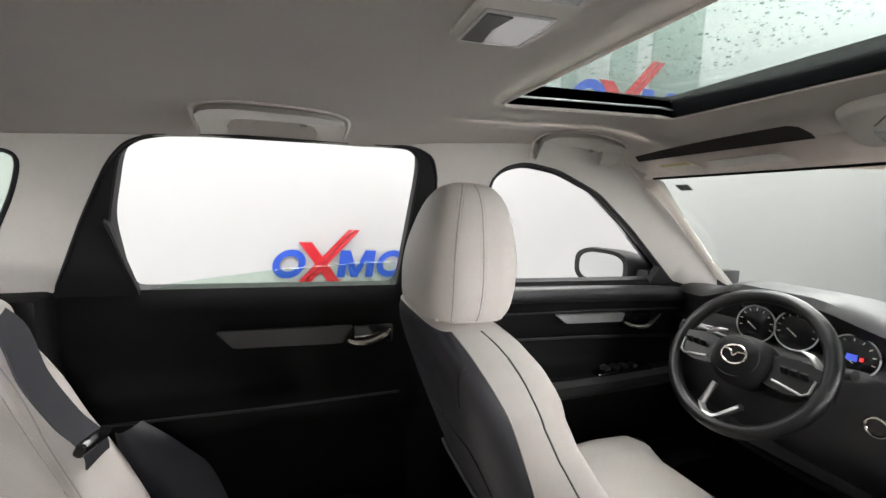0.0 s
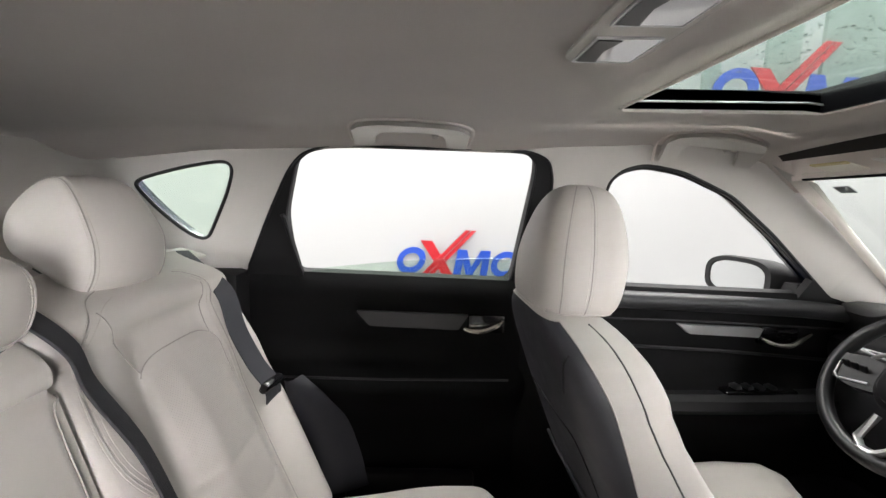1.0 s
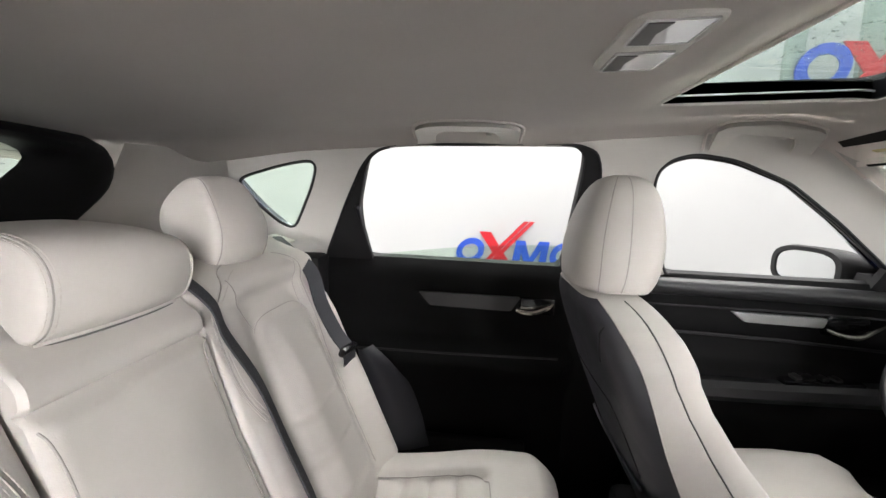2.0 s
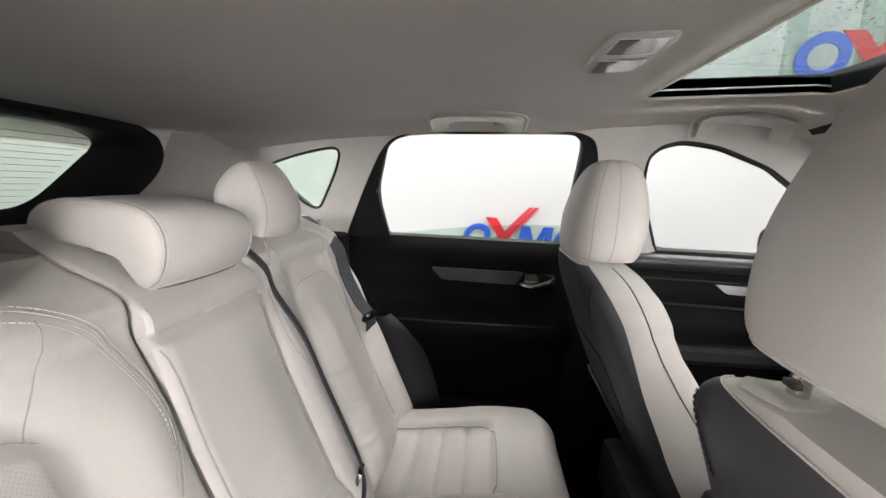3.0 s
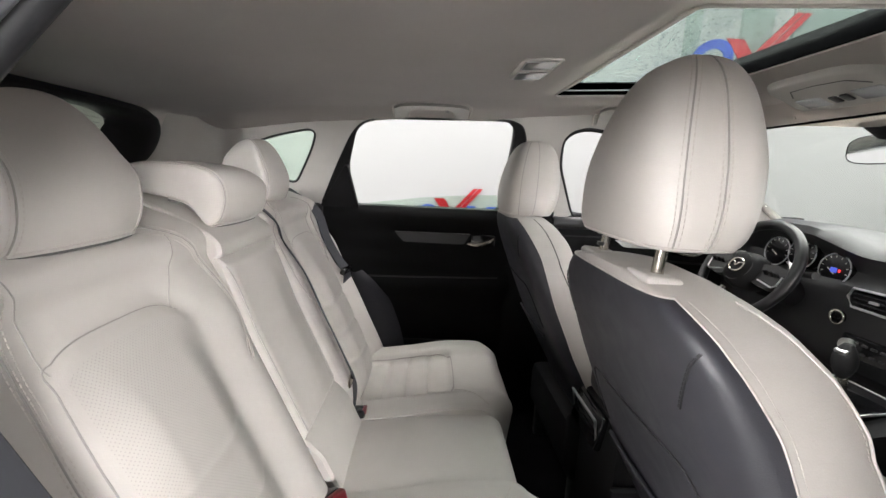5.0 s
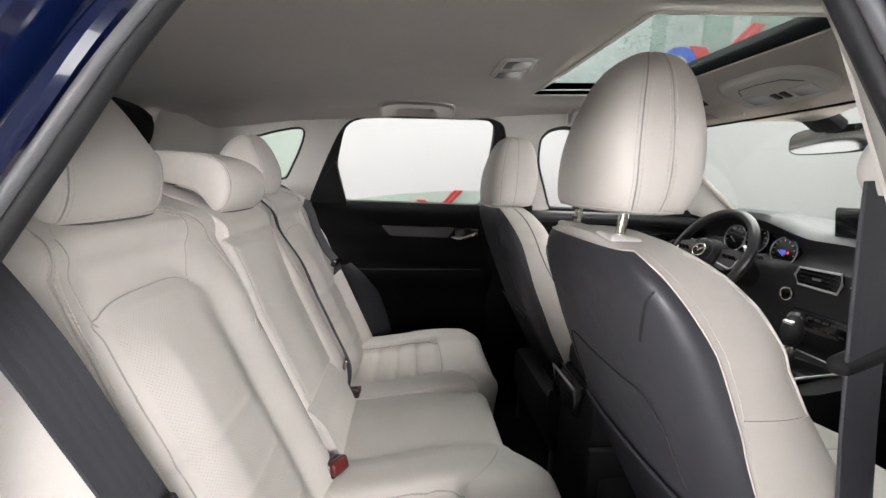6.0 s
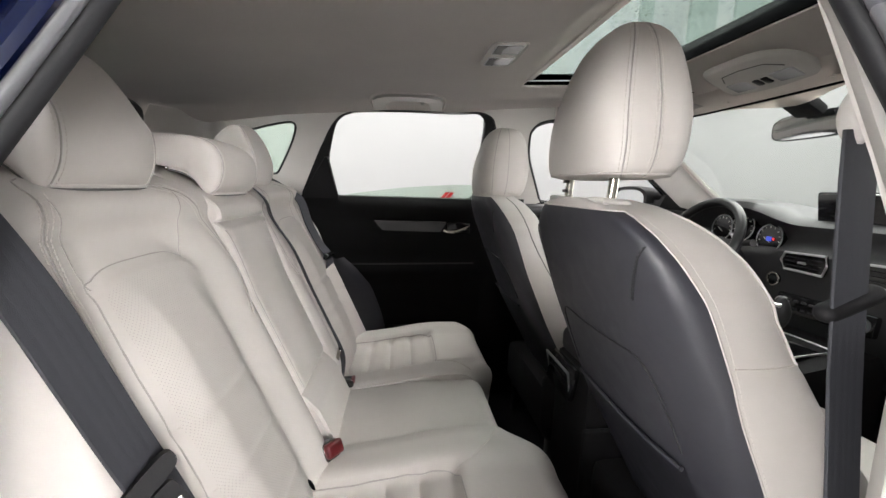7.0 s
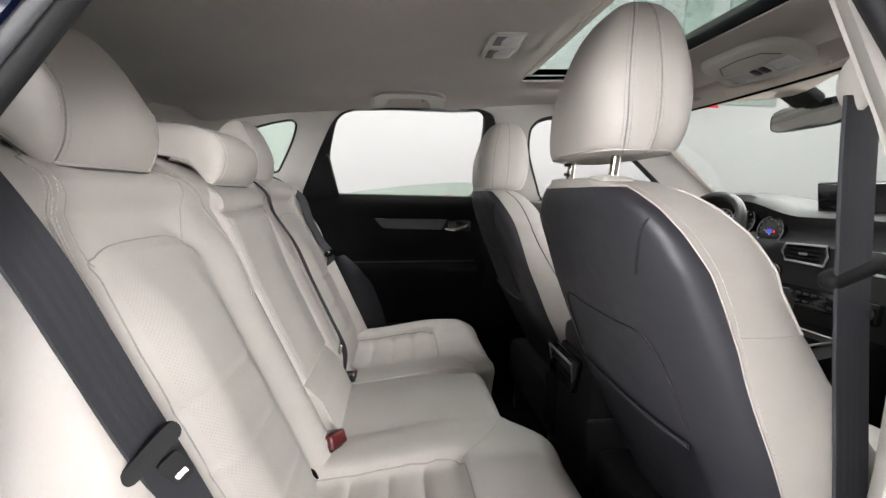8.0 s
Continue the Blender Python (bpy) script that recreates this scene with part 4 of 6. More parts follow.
OUTER_HEAD = [(-0.278, 1.160), (-0.262, 1.185), (-0.259, 1.225), (-0.270, 1.265), (-0.290, 1.302), (-0.312, 1.325), (-0.335, 1.324), (-0.362, 1.302), (-0.384, 1.270), (-0.388, 1.237), (-0.376, 1.214), (-0.345, 1.196), (-0.315, 1.172), (-0.295, 1.157)]
MIDDLE_HEAD = [(-0.236, 1.146), (-0.216, 1.160), (-0.206, 1.190), (-0.210, 1.222), (-0.228, 1.243), (-0.262, 1.254), (-0.305, 1.258), (-0.350, 1.258), (-0.388, 1.248), (-0.408, 1.226), (-0.398, 1.206), (-0.345, 1.198), (-0.292, 1.188), (-0.262, 1.168), (-0.246, 1.150)]


def saddle_rings(profile, y0, y1, bulge, drop, steps=4):
    """Side profiles of a saddle-shaped head restraint from one cheek to the other."""
    pts = [(p.x, p.y) for p in curve_through([(x, z, 0) for x, z in profile], steps, True)]
    cx, cz = sum(p[0] for p in pts) / len(pts), sum(p[1] for p in pts) / len(pts)
    front = max(p[0] for p in pts)
    mid, half = (y0 + y1) / 2, (y1 - y0) / 2
    rim = [(0.0, 0.40), (0.001, 0.75), (0.003, 0.93), (0.006, 0.978), (0.010, 0.996)]
    rows = [(y0 + d, k) for d, k in rim] + [(y, 1.0) for y in np.linspace(y0 + 0.020, y1 - 0.020, 19)] + [(y1 - d, k) for d, k in rim[::-1]]
    rings = []
    for y, k in rows:
        q = (y - mid) / half
        ring_pts = []
        for x, z in pts:
            low = drop(q) if z > cz else 0.0
            zz = cz + (z - cz) * (1 - low)
            xx = x - bulge * q * q * smooth(cx, front, x)
            ring_pts.append(Vector((cx + (xx - cx) * k, y, cz + (zz - cz) * k)))
        rings.append(ring_pts)
    return rings


def saddle(rings, seat, name, label, corners):
    """Skin, sewn cheek seams, bottom piping and posts of a saddle-shaped head restraint."""
    hd = part(name, loft(rings), CREAM, seat, label, 60)
    n = len(rings[0])
    reach = range(0, int(n * 0.60))
    for row, way in ((4, 1), (len(rings) - 5, -1)):
        out = [(rings[row][k] - (rings[row][k] + rings[row][(k + n // 2) % n]) / 2).normalized() * 0.0006 for k in reach]
        part("seam", tube([rings[row][k] + o for k, o in zip(reach, out)], 0.0010, 6), SEAM_SHADE, hd)
        for shift in (-0.0045, 0.0055):
            line = []
            for k, o in zip(reach, out):
                a, b = rings[row][k], rings[row + way * (1 if shift > 0 else -1)][k]
                d = (b - a)
                line.append(a + d.normalized() * min(abs(shift), d.length) + o)
            part("thread", stitches(line, r=0.00055), STITCH, hd)
    under = [(n - j) % n for j in range(0, int(n * 0.26))]
    lower = [rings[4][k] for k in under[::-1]] + [r[0] for r in rings[5:-5]] + [rings[-5][k] for k in under]
    part("piping", tube([p + Vector((0.0, 0.0, -0.001)) for p in lower], 0.0026, 8), CREAM, hd, "cream piped lower edge")
    # dark line paints the shade beneath the piped lower edge
    part("seam", tube([p + Vector((-0.0005, 0.0, -0.0042)) for p in lower], 0.0022, 6), DEEP_SEAM_SHADE, hd)
    ym = (rings[0][0].y + rings[-1][0].y) / 2
    zb = min(p.z for p in rings[12])
    for dy in (-0.06, 0.06):
        part("post", tube([(-0.345, ym + dy, 1.08), (-0.340, ym + dy, zb + 0.06)], 0.0055, 10), CHROME, hd, "chrome post")


def rear_seat():
    seat = thing("rear_seat", "cream leather rear bench with perforated panels and stitched seams", "car seat", (0.0, 0.0, 0.40))
    for sgn in (-1, 1):
        yc, half = (0.330, 0.232) if sgn > 0 else (-0.385, 0.235)
        def face(u, v):
            y, z = mix(yc - half, yc + half, u), mix(0.56, 1.190, v)
            wing = sgn * 0.032 * smooth(0.10, 0.23, (y - yc) * sgn) * smooth(1.04, 0.84, z)
            return Vector((rear_back(y, z, yc, half), y + wing, z))
        bm = grid(face, 84, 130)
        skirt(bm, (-0.07, 0, 0))
        back = part("backrest", bm, CREAM, seat, "cream leather backrest")
        # perforated panel
        def patch(u, v):
            z = mix(0.62, panel_top(mix(-0.094, 0.094, u)) - 0.012, v)
            y = yc + mix(-0.094, 0.094, u)
            return Vector((rear_back(y, z, yc, half) + 0.0015, y, z))
        part("perforated_panel", grid(patch, 40, 80), CREAM_HOLES, back, "perforated leather panel")
        # seams round the shoulder and down the bolsters
        for s2 in (-1, 1):
            if s2 == sgn:
                way = ((0.090, 1.166), (0.112, 1.160), (0.124, 1.14), (0.132, 1.06), (0.133, 0.98), (0.130, 0.90), (0.128, 0.80), (0.130, 0.66))
                way2 = ((0.090, 1.157), (0.104, 1.150), (0.113, 1.13), (0.121, 1.05), (0.122, 0.97), (0.120, 0.92))
                crease = ((0.108, 1.146), (0.100, 1.11), (0.099, 1.048))
            else:
                way = ((0.085, 1.167), (0.140, 1.156), (0.185, 1.12), (0.206, 1.07), (0.214, 1.02), (0.206, 0.975), (0.186, 0.935))
                way2 = ((0.085, 1.159), (0.136, 1.147), (0.178, 1.112), (0.198, 1.065), (0.206, 1.02), (0.198, 0.980), (0.180, 0.945))
                crease = ((0.137, 1.150), (0.122, 1.10), (0.096, 1.052))
            line3 = curve_through([(yc + s2 * y, z, 0) for y, z in crease], 8)
            # crease line in the painted groove shade
            part("seam", tube(on_back([(p.x, p.y) for p in line3], yc, half, 0.0002), 0.0008, 6), SEAM_SHADE, back)
            line = curve_through([(yc + s2 * y, z, 0) for y, z in way], 8)
            seam_on(back, on_back([(p.x, p.y) for p in line], yc, half))
            line2 = curve_through([(yc + s2 * y, z, 0) for y, z in way2], 8)
            part("thread", stitches(on_back([(p.x, p.y) for p in line2], yc, half), r=0.00055), STITCH, back)
        side = [(0.106, z) for z in (0.66, 0.76, 0.86, 0.95, 1.0)]
        over = [(w, panel_top(w) + 0.002) for w in np.linspace(0.104, -0.104, 15)]
        edge_way = side + over if sgn > 0 else [(-w, z) for w, z in side] + over[::-1]
        arch = curve_through([(yc + w, z, 0) for w, z in edge_way], 5)
        part("seam", tube(on_back([(p.x, p.y) for p in arch], yc, half, 0.0002), 0.0010, 6), SEAM_SHADE, back)
        for z in (0.882, 0.800, 0.718):
            part("seam", tube(on_back([(yc + y, z) for y in np.linspace(-0.098, 0.098, 24)], yc, half, 0.0002), 0.0010, 6), STITCH, back)
        piping = curve_through([(yc + sgn * 0.205, z, 0) for z in (1.12, 1.0, 0.85, 0.7, 0.60)], 8)
        part("piping", tube(on_back([(p.x, p.y) for p in piping], yc, half, 0.001), 0.0030, 8), PIPING, back, "cream piping")
        part("seam", tube(on_back([(p.x - sgn * 0.006, p.y) for p in piping], yc, half, 0.0002), 0.0011, 6), SEAM_SHADE, back)
        # cushion
        cu = part("cushion", cushion_mesh(yc - half, yc + half, 0.405 if sgn > 0 else 0.435, yc, half), CREAM, seat, "cream leather cushion with ribbed middle")
        edge = [(-0.03, -0.128), (0.19, -0.128), (0.232, -0.11), (0.240, -0.07), (0.240, 0.07), (0.232, 0.11), (0.19, 0.128), (-0.03, 0.128)]
        line = curve_through([(x, yc + y, 0) for x, y in edge], 8)
        pts = [Vector((p.x, p.y, rear_cushion_z(p.x, p.y, yc, half) + 0.001)) for p in line]
        part("seam", tube(pts, 0.0013, 6), SEAM_SHADE, cu)
        for c in (0.035, 0.10, 0.165):
            part("seam", tube([Vector((c, yc + y, rear_cushion_z(c, yc + y, yc, half) + 0.0005)) for y in np.linspace(-0.12, 0.12, 24)], 0.0011, 6), STITCH, cu)
        corner = curve_through([(0.226, yc - sgn * 0.116, 0), (0.262, yc - sgn * 0.134, 0), (0.300, yc - sgn * 0.170, 0), (0.325, yc - sgn * 0.212, 0)], 8)
        part("seam", tube([Vector((p.x, p.y, rear_cushion_z(p.x, p.y, yc, half) + 0.0005)) for p in corner], 0.0011, 6), STITCH, cu)
        # head restraint
        if sgn > 0:
            rings = saddle_rings(OUTER_HEAD, 0.225, 0.402, 0.018, lambda q: 0.08 * q * q if q < 0 else 0.55 * q ** 2.8)
        else:
            rings = saddle_rings([(x + 0.032, z) for x, z in OUTER_HEAD], -0.472, -0.280, 0.018, lambda q: (0.55 if q < 0 else 0.82) * abs(q) ** 2.3)
        saddle(rings, seat, "headrest", "cream leather head restraint hooked over the backrest", 14)
    # middle section
    def mid(u, v):
        y, z = mix(-0.147, 0.097, u), mix(0.56, 1.215, v)
        e = abs(y + 0.025) / 0.122
        x = rear_plane(z) + 0.014 - 0.006 * smooth(0.96, 1.0, e) ** 1.5
        x += 0.006 * math.exp(-((z - 1.118) / 0.018) ** 2)
        x -= 0.125 * smooth(1.112, 1.222, z) ** 1.3
        x -= 0.010 * math.exp(-((z - 1.092) / 0.005) ** 2) + 0.007 * math.exp(-((z - 0.742) / 0.006) ** 2)
        w = abs(y + 0.018) / (0.097 if y > -0.018 else 0.120)
        x += 0.006 * smooth(1.088, 1.076, z) * smooth(1.06, 0.90, w) * smooth(0.745, 0.757, z)
        x += 0.010 * smooth(1.0, 0.0, w) * smooth(1.09, 1.0, z) * smooth(0.742, 0.82, z)
        x += 0.014 * smooth(0.742, 0.70, z)
        return Vector((x, y, z))
    bm = grid(mid, 48, 140)
    skirt(bm, (-0.07, 0, 0))
    mb = part("middle_backrest", bm, CREAM, seat, "cream leather fold-down middle section")
    corner = [(-0.113, z) for z in (0.745, 0.85, 0.95, 1.03)] + [(-0.116, 1.065), (-0.121, 1.079), (-0.132, 1.086)]
    for s2 in (-1, 1):
        line = curve_through([(y - 0.022 if s2 < 0 else -0.036 - y, z, 0) for y, z in (corner[:-1] if s2 < 0 else corner)], 6)
        part("seam", tube([mid((p.x + 0.147) / 0.244, (p.y - 0.56) / 0.655) + Vector((0.0006, 0, 0)) for p in line], 0.0013, 6), SEAM_SHADE, mb)
    def midcush(u, v):
        y = mix(-0.149, 0.097, v)
        if u < 0.72:
            x = mix(-0.12, 0.31, u / 0.72)
            return Vector((x, y, 0.631 + 0.024 * smooth(-0.05, 0.22, x) - 0.003 * (2 * v - 1) ** 2))
        a = (u - 0.72) / 0.18 * math.pi / 2
        if u < 0.9:
            return Vector((0.31 + 0.05 * math.sin(a), y, 0.654 - 0.05 * (1 - math.cos(a))))
        return Vector((0.36, y, 0.604 - 1.5 * (u - 0.9)))
    bm = skirt(grid(midcush, 40, 10), (0, 0, -0.10))
    part("middle_cushion", bm, CREAM, seat, "plain cream leather middle cushion")
    # low middle head restraint
    rings = saddle_rings(MIDDLE_HEAD, -0.118, 0.094, 0.016, lambda q: 0.06 * q * q if q < 0 else 0.40 * q ** 2.4)
    saddle(rings, seat, "middle_headrest", "low cream leather middle head restraint", 13)
    part("seat_base", rbox((0.10, 0, 0.43), (0.46, 1.22, 0.26), 0.03), CARPET, seat, "dark seat base")
    return seat


# ---- front seats ----
def front_back_x(z):
    """Rear face of a front backrest, leaning back towards its top."""
    return softlook([(0.40, 0.70), (0.60, 0.605), (0.80, 0.497), (0.95, 0.432), (1.05, 0.392), (1.12, 0.368), (1.16, 0.366)], z)


WIDTHS = [(0.44, 0.215), (0.60, 0.225), (0.85, 0.235), (0.98, 0.228), (1.06, 0.210), (1.10, 0.190), (1.125, 0.168), (1.145, 0.135), (1.158, 0.095), (1.162, 0.05)]


SHOULDER = [(0.86, 0.0), (0.94, -0.022), (1.00, -0.030), (1.04, -0.024), (1.07, -0.004), (1.10, 0.023), (1.12, 0.038), (1.14, 0.050), (1.155, 0.046), (1.162, 0.038)]


def seat_point(z, yc, a):
    """Skin of a front backrest at a height and a turn, 0 to 180 degrees being its front half."""
    w = lookup(WIDTHS, z)
    th = softlook([(0.40, 0.17), (0.9, 0.165), (1.05, 0.14), (1.12, 0.095), (1.15, 0.06), (1.162, 0.03)], z)
    sx, sy = math.sin(a), math.cos(a)
    y = w * math.copysign(abs(sy) ** 0.5, sy)
    x = front_back_x(z) + th * 0.5 + th * 0.5 * math.copysign(abs(sx) ** 0.5, sx)
    if sx > 0:
        x += lookup(SHOULDER, z) * sx ** 0.35
        x -= 0.035 * smooth(0.75, 0.35, abs(y) / w) * smooth(1.12, 1.0, z)
        x += (0.032 + 0.030 * smooth(0.93, 0.72, z)) * smooth(0.5, 0.9, abs(y) / w) * smooth(1.155, 1.06, z) * smooth(0.0, 0.5, sx)
    return Vector((x, yc + y, z))


def seat_ring(z, yc, n=48):
    """Level cut through a front backrest; columns 0 to n/2 are cream, the rest the dark back."""
    back = radians(3 + 11 * smooth(1.10, 0.90, z))
    h = n // 2
    turn = [-back + (math.pi + 2 * back) * c / h for c in range(h)] + [math.pi + back + (math.pi - 2 * back) * c / h for c in range(h)]
    return [seat_point(z, yc, a) for a in turn]


def front_seat(yc, lift, deep, label):
    sgn = 1 if yc > 0 else -1
    seat = thing("front_seat", label, "car seat", (0.80, yc, 0.30), group="front seats")
    zs = list(np.linspace(0.46, 1.04, 30)) + list(np.linspace(1.05, 1.162, 18))
    n = 48
    rings = [seat_ring(z, yc, n) for z in zs]
    k0, k1 = 24, 48                      # ring stretch that is the dark back
    bm = bmesh.new()
    dark = bmesh.new()
    def skin(target, cols, rows, push=0.0):
        vs = [[target.verts.new(rings[i][c % n]) for c in cols] for i in rows]
        for a, b in zip(vs, vs[1:]):
            for j in range(len(cols) - 1):
                target.faces.new((a[j], a[j + 1], b[j + 1], b[j]))
        return vs
    top = len(zs) - 3
    skin(bm, list(range(k1, k0 + n + 1)), range(len(zs)))
    skin(bm, list(range(k0, k1 + 1)), range(top, len(zs)))
    bm.faces.new([bm.verts.new(p) for p in rings[-1]])
    bmesh.ops.remove_doubles(bm, verts=bm.verts[:], dist=0.0002)
    part("backrest_cover", bm, CREAM, seat, "cream leather backrest cover")
    skin(dark, list(range(k0, k1 + 1)), range(0, top + 1))
    back = part("back_panel", dark, CHARCOAL, seat, "charcoal leather back panel")
    for c in (k0, k1):
        line = [rings[i][c % n] for i in range(0, top + 1)]
        part("piping", tube([p + Vector((-0.0005, math.copysign(0.0005, p.y - yc), 0)) for p in line], 0.0012, 8), CREAM, back, "cream piping")
        if (c == k1) == (sgn > 0):
            part("thread", stitches([rings[i][c % n].lerp(rings[i][(c + (1 if c == k1 else -1)) % n], 0.3) for i in range(0, top + 1)], r=0.00055), STITCH, seat)
    part("piping", tube([rings[top][c % n] + Vector((-0.001, 0, 0.001)) for c in range(k0, k1 + 1)], 0.0012, 8), CREAM, back, "cream piping")
    # side seams of the cover: long front seam and the level joint low on the bolster
    for inner in (True, False):
        flip = (sgn > 0) == inner          # which side of the seat faces the middle of the car
        a = radians(8 if inner else 24)
        a = math.pi - a if flip else a
        low = 0.62 if inner else 0.995
        line = [seat_point(z, yc, a) for z in np.linspace(low, 1.148, 40)]
        line = [p + Vector((0.0006, math.copysign(0.0008, p.y - yc), 0)) for p in line]
        # inner seam gets its groove shade as a dark colour
        part("piping", tube(line, 0.0013, 6), CREAM if not inner else DEEP_SEAM_SHADE, seat)
        if not inner:
            part("thread", stitches([p + Vector((-0.004, 0, 0)) for p in line], r=0.0006), STITCH, seat)
        if not inner:
            level = [seat_point(0.995, yc, math.pi - radians(d) if flip else radians(d)) for d in (-6, -3, 0, 4, 10, 17, 24)]
            part("seam", tube([p + Vector((0, math.copysign(0.0006, p.y - yc), 0)) for p in level], 0.0011, 6), STITCH, seat)
    # sewn dart on the back, creases of the map pocket
    def on_panel(y, z, off=0.0012):
        w = lookup(WIDTHS, z)
        e = min(0.999, abs(y) / w)
        x0 = front_back_x(z)
        th = softlook([(0.40, 0.17), (0.9, 0.165), (1.05, 0.14), (1.12, 0.095), (1.15, 0.06), (1.162, 0.03)], z)
        co = e ** 2
        si = math.sqrt(max(0.0, 1 - co * co))
        return Vector((x0 + th * 0.5 * (1 - si ** 0.5) - off, yc + y, z))
    for s2 in (-1, 1):
        line = [on_panel(s2 * p.x, p.y) for p in curve_through([(0.171, 1.114, 0), (0.164, 1.097, 0), (0.153, 1.070, 0), (0.143, 1.046, 0)], 6)]
        part("seam", tube(line, 0.0009, 6), THREAD_DARK, back)
        part("thread", stitches([p + Vector((-0.0006, 0.002, 0)) for p in line], r=0.0006), THREAD_DARK, back)
    # upper panel seam with its curved return
    for s2 in (-1, 1):
        line = [on_panel(s2 * p.x, p.y, 0.0008) for p in curve_through([(0.0, 0.960, 0), (0.05, 0.961, 0), (0.10, 0.964, 0), (0.122, 0.958, 0), (0.136, 0.938, 0), (0.145, 0.90, 0), (0.150, 0.85, 0)], 6)]
        part("seam", tube(line, 0.0014, 6), THREAD_DARK, back)
    pocket = grid(lambda u, v: on_panel(mix(-0.150, 0.150, u), mix(0.56, 0.828 - 0.010 * math.cos((u - 0.5) * math.pi), v), 0.0025 + 0.0035 * v), 20, 12)
    bmesh.ops.solidify(pocket, geom=pocket.faces[:], thickness=0.004)
    pk = part("map_pocket", pocket, CHARCOAL, back, "charcoal leather map pocket")
    part("pocket_hem", tube([on_panel(y, 0.828 - 0.010 * math.cos(y / 0.33 * math.pi), 0.0065) for y in np.linspace(-0.148, 0.148, 24)], 0.0034, 8), CHARCOAL, pk)
    # head restraint on two chrome posts
    z0 = 1.168 + lift
    rows = finer([(z0 - 0.008, 0.418, 0.040, 0.095), (z0, 0.420, 0.058, 0.112), (z0 + 0.03, 0.424, 0.066, 0.117), (z0 + 0.075, 0.428, 0.069, 0.110), (z0 + 0.12, 0.432, 0.063, 0.095), (z0 + 0.165, 0.436, 0.050, 0.074), (z0 + 0.192, 0.438, 0.032, 0.048), (z0 + 0.202, 0.438, 0.010, 0.020)])
    rows = [(z, x + deep, d + deep, w) for z, x, d, w in rows]
    hr = [[p + Vector((0, yc, 0)) for p in r] for r in head_rings(rows)]
    hd = part("headrest", loft(hr), CREAM, seat, "cream leather head restraint")
    for idx in (0, 16, 18, 30):
        ring_seam(hd, hr[2:-3], idx)
    part("piping", tube(hr[4], 0.0018, 8, closed=True), CREAM, hd)
    for dy in (-0.070, 0.070):
        post = part("post", tube([(0.392, yc + dy, 1.10), (0.402, yc + dy, z0 + 0.02)], 0.0065, 14), CHROME, seat, "chrome head restraint post")
        if dy * sgn < 0:
            for q in range(3):
                part("notch", rbox((0.390, yc + dy - 0.004, 1.172 + 0.015 * q), (0.006, 0.012, 0.005), 0.001), INSERT, post)
        part("post_guide", rbox((0.394, yc + dy, 1.157), (0.042, 0.050, 0.012), 0.0055, (0, 6, 0), seg=3), PIPING, seat, "cream plastic post guide")
    # seat cushion
    cr = []
    for x, zt, w in ((0.66, 0.665, 0.20), (0.72, 0.69, 0.23), (0.80, 0.69, 0.245), (0.95, 0.70, 0.25), (1.05, 0.70, 0.245), (1.10, 0.68, 0.23), (1.12, 0.645, 0.20)):
        pts = []
        for a in np.linspace(0, 2 * math.pi, 40, endpoint=False):
            sx, sy = math.sin(a), math.cos(a)
            y = w * math.copysign(abs(sy) ** 0.5, sy)
            z = zt - 0.09 + 0.09 * math.copysign(abs(sx) ** 0.5, sx)
            if sx > 0:
                z += 0.030 * smooth(0.55, 0.85, abs(y) / w)
            pts.append(Vector((x, yc + y, z)))
        cr.append(pts)
    cu = part("cushion", loft(cr), CREAM, seat, "cream leather seat cushion")
    part("seam", tube([Vector((x, yc - sgn * 0.13, z)) for x, z in ((0.68, 0.686), (0.8, 0.693), (0.95, 0.704), (1.05, 0.703))], 0.0018, 6), STITCH, cu)
    part("side_cover", rbox((0.84, yc, 0.50), (0.56, 0.47, 0.16), 0.03), BLACK, seat, "black plastic seat base")
    part("recliner_cover", rbox((0.60, yc - sgn * 0.232, 0.56), (0.12, 0.02, 0.16), 0.009), BLACK, seat)
    for dx in (0.62, 1.02):
        for dy in (-0.19, 0.19):
            part("rail_foot", rbox((dx, yc + dy, 0.365), (0.08, 0.035, 0.15), 0.006), INSERT, seat)
    return seat


# ---- belts ----
def ribbon(points, width, across, thick=0.0018):
    """A strap through the points; across gives its breadth."""
    pts = curve_through(points, 10)
    bm = bmesh.new()
    rows = []
    ribs = [(-1.0, 0.3), (-0.95, 1.0), (-0.62, 1.0), (-0.57, 0.93), (-0.52, 1.0), (-0.21, 1.0), (-0.16, 0.94), (-0.11, 1.0), (0.11, 1.0), (0.16, 0.94), (0.21, 1.0), (0.52, 1.0), (0.57, 0.93), (0.62, 1.0), (0.95, 1.0), (1.0, 0.3)]
    prof = [(e, thick * h) for e, h in ribs] + [(-e, -thick * h) for e, h in ribs]
    for i, p in enumerate(pts):
        a, b = pts[max(0, i - 1)], pts[min(len(pts) - 1, i + 1)]
        d = (b - a).normalized()
        s = Vector(across)
        s = (s - d * s.dot(d)).normalized()
        nrm = d.cross(s)
        rows.append([bm.verts.new(p + s * (width * 0.5 * e) + nrm * h) for e, h in prof])
    m = len(prof)
    for a, b in zip(rows, rows[1:]):
        for j in range(m):
            bm.faces.new((a[j], a[(j + 1) % m], b[(j + 1) % m], b[j]))
    bm.faces.new(rows[0][::-1])
    bm.faces.new(rows[-1])
    return bm


BUCKLE = (-0.024, -0.180)


